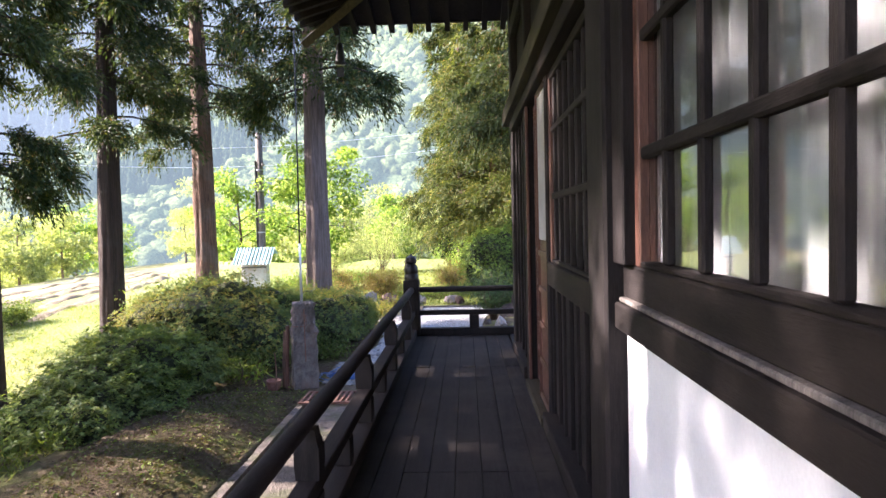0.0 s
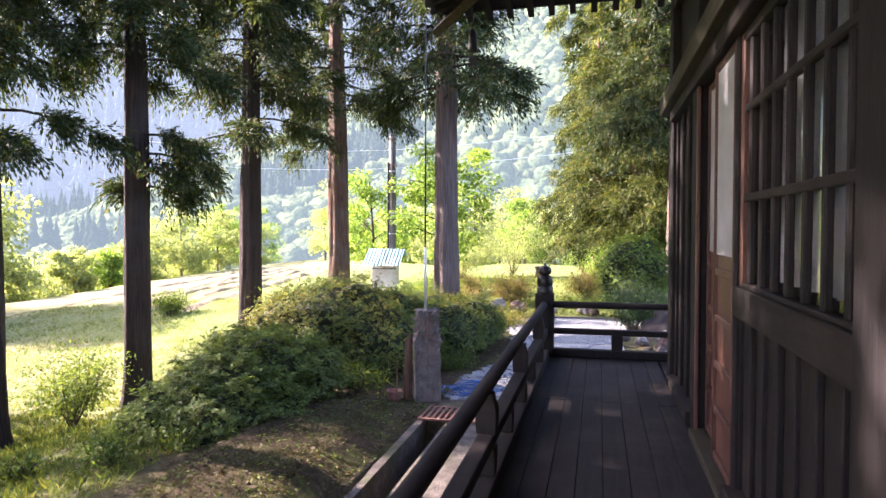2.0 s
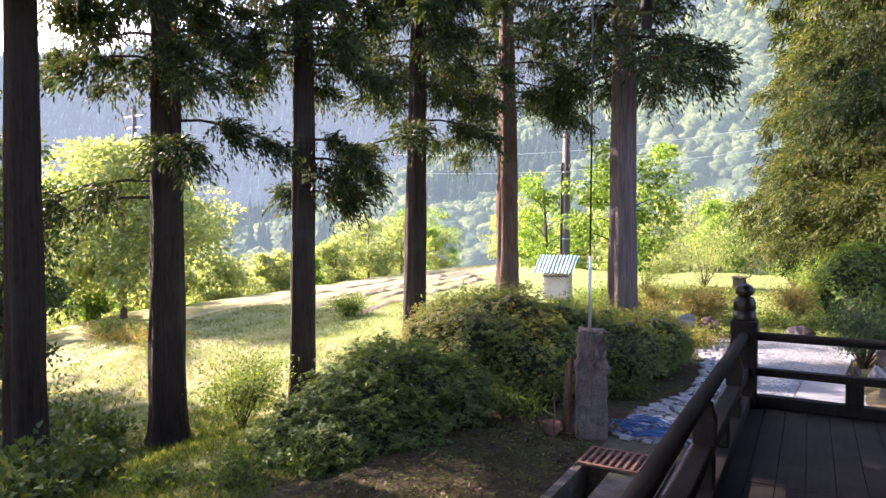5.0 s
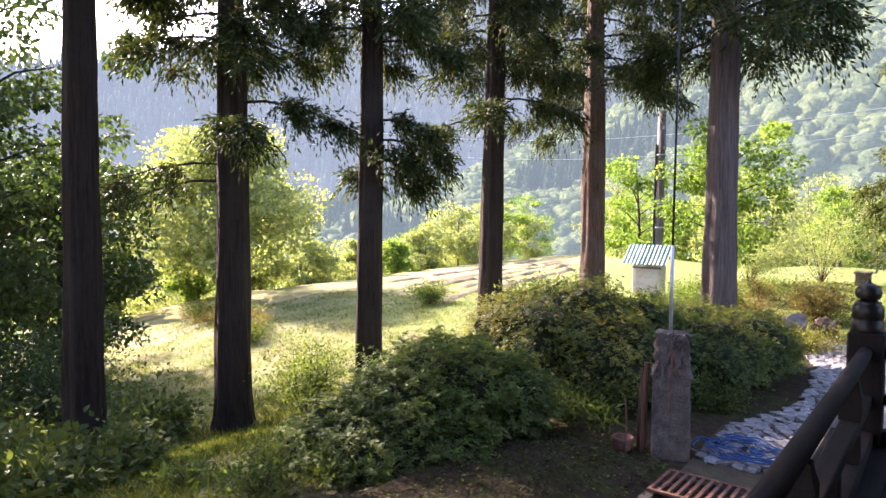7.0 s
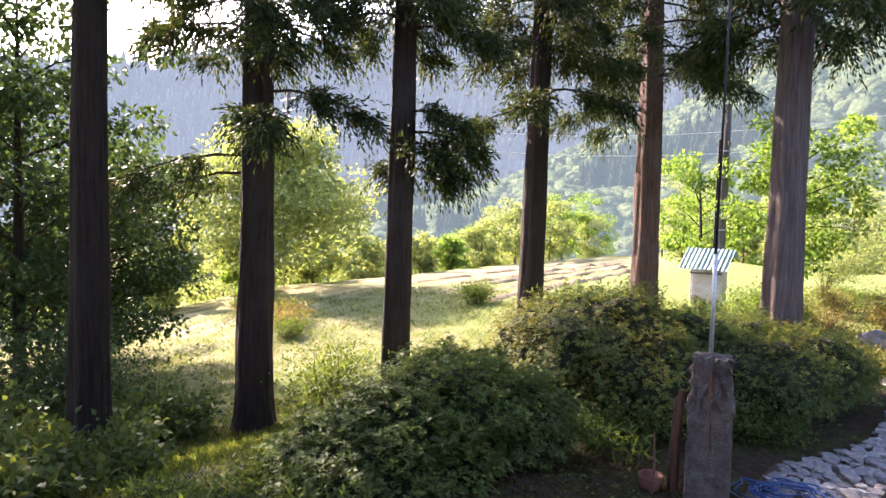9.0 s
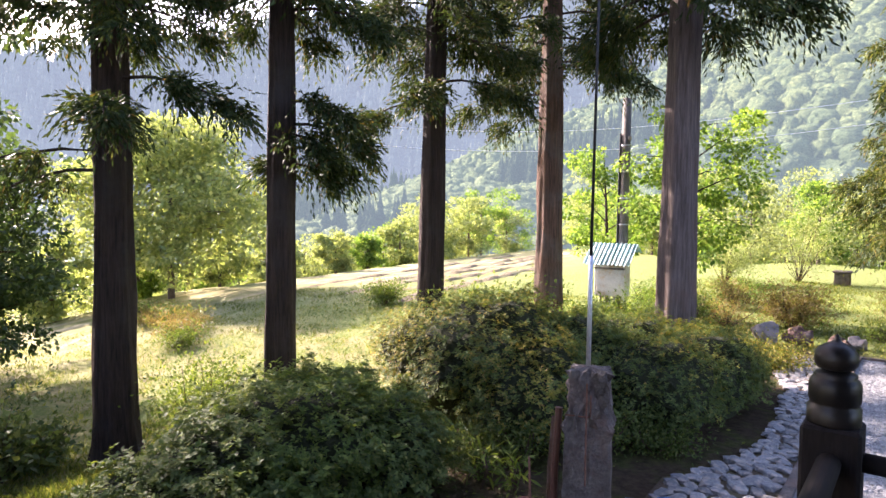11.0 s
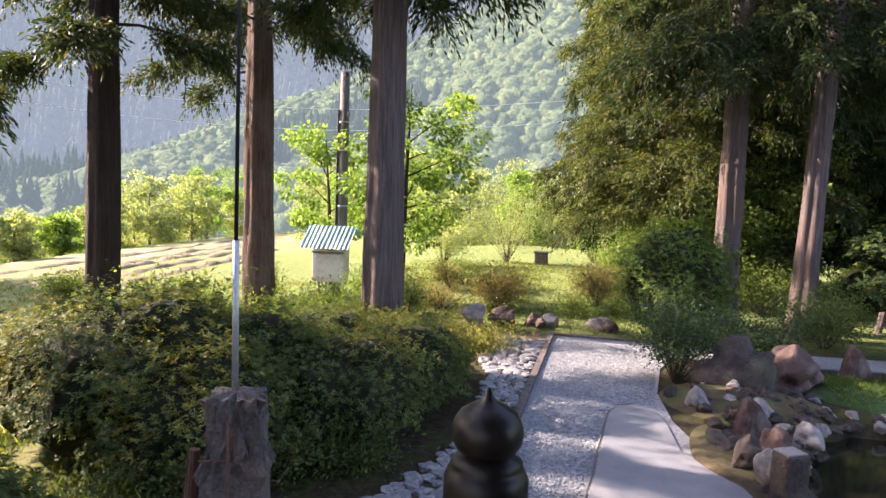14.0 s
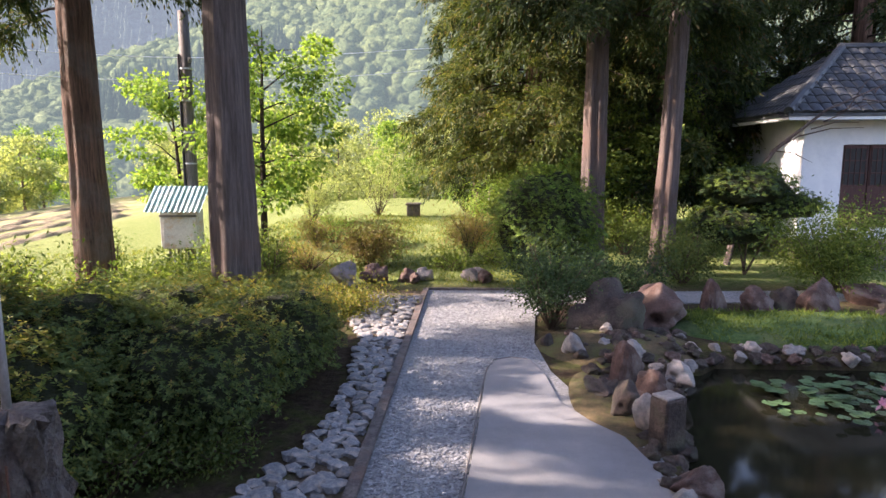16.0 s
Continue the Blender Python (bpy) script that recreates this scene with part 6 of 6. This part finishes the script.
boxed("plinth", (-0.06, -0.06, -0.1), (4.7, 3.3, 0.55), M["concrete_old"], house)
for a, b in (((0, 0, 0.5), (0.95, 0.18, 3.55)), ((2.25, 0, 0.5), (4.6, 0.18, 3.55)), ((0.95, 0, 2.85), (2.25, 0.18, 3.55)), ((0.95, 0, 0.5), (2.25, 0.18, 0.83))):
    boxed("front_wall", a, b, M["plaster"], house, bevel=0)
boxed("side_wall", (0, 0.18, 0.5), (0.18, 3.2, 3.55), M["plaster"], house, bevel=0)
boxed("side_wall", (4.42, 0.18, 0.5), (4.6, 3.2, 3.55), M["plaster"], house, bevel=0)
boxed("rear_wall", (0.18, 3.02, 0.5), (4.42, 3.2, 3.55), M["plaster"], house, bevel=0)
boxed("vent", (1.05, -0.012, 0.60), (1.45, 0.0, 0.70), M["black_metal"], house)
for k in range(2):
    x = 0.97 + 0.64 * k
    boxed("door_leaf", (x, 0.05, 0.84), (x + 0.62, 0.1, 2.84), M["brown_door"], house, "dark brown lattice door")
    for i in range(5):
        boxed("lattice_bar", (x + 0.04 + 0.13 * i, 0.03, 1.85), (x + 0.06 + 0.13 * i, 0.05, 2.8), M["brown_door"], house)
    for i in range(4):
        boxed("lattice_rail", (x + 0.03, 0.035, 1.85 + 0.3 * i), (x + 0.6, 0.048, 1.88 + 0.3 * i), M["brown_door"], house)
    boxed("glass_back", (x + 0.03, 0.052 - 0.006, 1.88), (x + 0.6, 0.049, 2.78), M["black_metal"], house, bevel=0)
for k in range(3):
    boxed("step", (-0.2 + 0.3 * k, -1.3 + 0.4 * k, -0.1), (4.2, -0.9 + 0.4 * k if k < 2 else -0.07, 0.18 * (k + 1)), M["concrete_old"], house)


def hip_roof():
    bm = bmesh.new()
    lo = [(-0.75, -0.75), (5.35, -0.75), (5.35, 3.95), (-0.75, 3.95)]
    hi = [(1.55, 1.55), (3.05, 1.55), (3.05, 1.65), (1.55, 1.65)]
    a = [bm.verts.new((x, y, 3.55)) for x, y in lo]
    u = [bm.verts.new((x, y, 3.48)) for x, y in lo]
    b = [bm.verts.new((x, y, 5.3)) for x, y in hi]
    for k in range(4):
        j = (k + 1) % 4
        bm.faces.new((a[k], a[j], b[j], b[k])), bm.faces.new((u[k], u[j], a[j], a[k]))
    bm.faces.new(b), bm.faces.new(u[::-1])
    bmesh.ops.recalc_face_normals(bm, faces=bm.faces[:])
    return bm


part("roof", hip_roof(), M["tile"], house, "dark grey tiled hip roof")
boxed("eave_trim", (-0.72, -0.72, 3.40), (5.32, -0.60, 3.477), M["plaster"], house)
boxed("eave_trim", (-0.72, -0.60, 3.40), (-0.60, 3.9, 3.477), M["plaster"], house)
pan = bpy.data.meshes.new("roof_tile")
bm = bmesh.new()
rows = []
for k in range(7):
    a = math.pi * k / 6
    rows.append([bm.verts.new((0.135 * math.cos(a), y, 0.06 * math.sin(a) + dz)) for y, dz in ((-0.16, 0.02), (0.16, 0.0))])
for p, q in zip(rows, rows[1:]):
    bm.faces.new((p[0], q[0], q[1], p[1]))
bm.faces.new([r[0] for r in rows])
bm.to_mesh(pan)
bm.free()
pan.materials.append(M["tile"])
for side in range(2):
    for r in range(9):
        for c in range(24):
            u = (r + 0.5) / 9
            lo, hi = -0.75 + 2.3 * u, (5.35 - 2.3 * u if side == 0 else 3.95 - 2.3 * u)
            v = -0.75 + 0.27 * c + 0.135
            if lo < v < hi:
                ob = new("roof_tile", pan)
                ob.parent = house
                z = 3.55 + 1.75 * u + 0.005
                ob.matrix_basis = pose(v, -0.75 + 2.3 * u, z, 37, 0, 0) if side == 0 else pose(-0.75 + 2.3 * u, v, z) @ pose(0, 0, 0, 0, 0, -90) @ pose(0, 0, 0, 37, 0, 0)
for a, b in (((-0.75, -0.75, 3.6), (1.55, 1.55, 5.36)), ((5.35, -0.75, 3.6), (3.05, 1.55, 5.36)), ((1.5, 1.6, 5.37), (3.1, 1.6, 5.37))):
    part("ridge", tube(bmesh.new(), [a, tuple((p + q) / 2 for p, q in zip(a, b)), b], [0.11] * 3, 8), M["tile"], house)
bare = thing("bare_branch", (5.6, 23.4, G), "bare twisted tree reaching over the storehouse roof", "tree")
part("trunk", tube(bmesh.new(), [(0, 0, -0.2), (0.3, 0.0, 1.6), (0.9, -0.1, 2.7), (1.9, -0.3, 3.6), (3.2, -0.4, 4.2)], [0.08, 0.06, 0.045, 0.03, 0.01], 7, 0.2, 4), M["bark_grey"], bare)
for k in range(9):
    b = Vector((0.9 + 0.25 * k, -0.1 - 0.03 * k, 2.7 + 0.16 * k))
    e = b + Vector((rng.uniform(0.3, 1.2), rng.uniform(-0.7, 0.3), rng.uniform(-0.5, 0.8)))
    part("branch", tube(bmesh.new(), [b, (b + e) / 2 + Vector((0, 0, 0.08)), e], [0.018, 0.012, 0.004], 5), M["bark_grey"], bare)


def windrow(x0, y0, y1, lean=-0.2):
    """A long low ridge of raked hay: a mound and loose stalks on it."""
    bm, rows = bmesh.new(), []
    n = int((y1 - y0) / 0.5)
    for k in range(n + 1):
        y = y0 + (y1 - y0) * k / n
        cx = x0 + lean * (y - y0) + 0.25 * noise.noise(Vector((y * 0.3, x0, 0)))
        h = max(0.02, 0.17 + 0.2 * noise.noise(Vector((x0, y * 0.7, 3.0)))) * min(1, k / 3, (n - k) / 3)
        w = 0.45 + 0.15 * noise.noise(Vector((x0, y * 0.5, 9.0)))
        rows.append([bm.verts.new((cx + d * w, y, land(cx + d * w, y) - 0.03 + h * e)) for d, e in ((-1, 0), (-0.6, 0.75), (0, 1.05), (0.6, 0.7), (1, 0))])
    for a, b in zip(rows, rows[1:]):
        for i in range(4):
            bm.faces.new((a[i], a[i + 1], b[i + 1], b[i]))
    ob = part("hay_windrow", bm, M["hay"], smooth=True)
    tagged(ob, "long low windrow of raked brown hay on the field", "hay", "windrows")


M["hay"] = surface("hay", (0.13, 0.10, 0.055), (0.38, 0.30, 0.19), 1.0, 5, (1, 1, 1), 1.0, 40, (0.24, 0.24, 0.11), 1.2, world_space=True, depth=0.06)
for x0, y0, y1 in ((-17.2, 25.0, 46.0), (-19.3, 25.5, 52.0), (-21.6, 26.0, 58.0), (-24.0, 30.0, 60.0), (-27.4, 28.5, 62.0)):
    windrow(x0, y0, y1)
# ---- deck planks ----
for k in range(9):
    x0 = -0.72 + 0.148 * k
    y = -5.0
    n = 0
    while y < 8.84:
        y1 = min(8.86, y + (2.6 + 0.5 * ((k * 3 + n) % 3)))
        boxed("plank", (x0 + 0.0015, y + 0.0015, -0.055), (min(x0 + 0.1465, W - 0.05 if k == 8 else 9), y1 - 0.0015, -0.001 * ((k + n) % 3)), M["deck_wood"], deck, bevel=0.002)
        y, n = y1, n + 1
for k in range(7):
    boxed("plank", (0.62 + 0.62 * k, 7.86, -0.055), (1.235 + 0.62 * k, 8.86, -0.0015 * (k % 3)), M["deck_wood"], deck, bevel=0.002)

# ---- cobbled border ----
border = part("cobble_bed", (lambda bm: (bm.faces.new([bm.verts.new((x, y, G + 0.012)) for x, y in ((-1.36, 10.3), (-1.36, 20.2), (-2.4, 20.2), (-2.3, 17.8), (-1.85, 16.8), (-1.75, 14.5), (-1.85, 13.2), (-2.4, 12.4), (-2.3, 10.3))]), bm)[1])(bmesh.new()), M["soil"])
tagged(border, "cobbled stone border beside the gravel", "border", kind="structure")
cobbles = []
for k in range(8):
    me = rock_mesh("cobble", 20 + k, (1.25, 0.95, 0.5), 0.5, 2, 0.14)
    me.materials.append(M["cobble"])
    cobbles.append(me)
placed = []
tries = 0
while len(placed) < 300 and tries < 9000:
    tries += 1
    y = rng.uniform(11.0, 19.6)
    left = float(np.interp(y, (11.0, 12.4, 13.2, 14.5, 16.8, 17.8, 20), (-2.25, -2.3, -1.95, -1.8, -1.95, -2.3, -2.35)))
    x, s = rng.uniform(left, -1.42), rng.uniform(0.13, 0.21)
    if all((x - a) ** 2 + (y - b) ** 2 > (0.42 * (s + c)) ** 2 for a, b, c in placed):
        placed.append((x, y, s))
        ob = new("cobble", cobbles[len(placed) % 8])
        ob.parent = border
        ob.matrix_basis = pose(x, y, G + 0.03, rng.uniform(-10, 10), rng.uniform(-10, 10), rng.uniform(0, 360)) @ Matrix.Scale(s, 4)
vs, fs, base = [], [], 0
_bm = bmesh.new()
bmesh.ops.create_icosphere(_bm, subdivisions=1, radius=1.0)
_bm.verts.index_update()
tv = np.array([p.co * (1 + 0.3 * noise.noise(p.co * 2.3)) for p in _bm.verts])
tf = np.array([[q.index for q in face.verts] for face in _bm.faces])
_bm.free()
for k in range(9000):
    y = rng.uniform(10.6, 19.9)
    x = rng.uniform(-1.22, float(np.interp(y, (12, 15.6, 16.1, 17, 20), (-0.5, -0.25, 0.4, 0.42, 0.7))))
    s = rng.uniform(0.009, 0.02)
    vs.append(tv * s * np.array([1.2, 1.0, 0.6]) + np.array([x, y, G + 0.024]))
    fs.append(tf + base)
    base += len(tv)
me = bpy.data.meshes.new("gravel_stones")
me.from_pydata(np.concatenate(vs).tolist(), [], np.concatenate(fs).tolist())
tagged(link_mesh("gravel_stones", me, M["pebble"]), "loose grey gravel stones on the path", "gravel", kind="stuff")
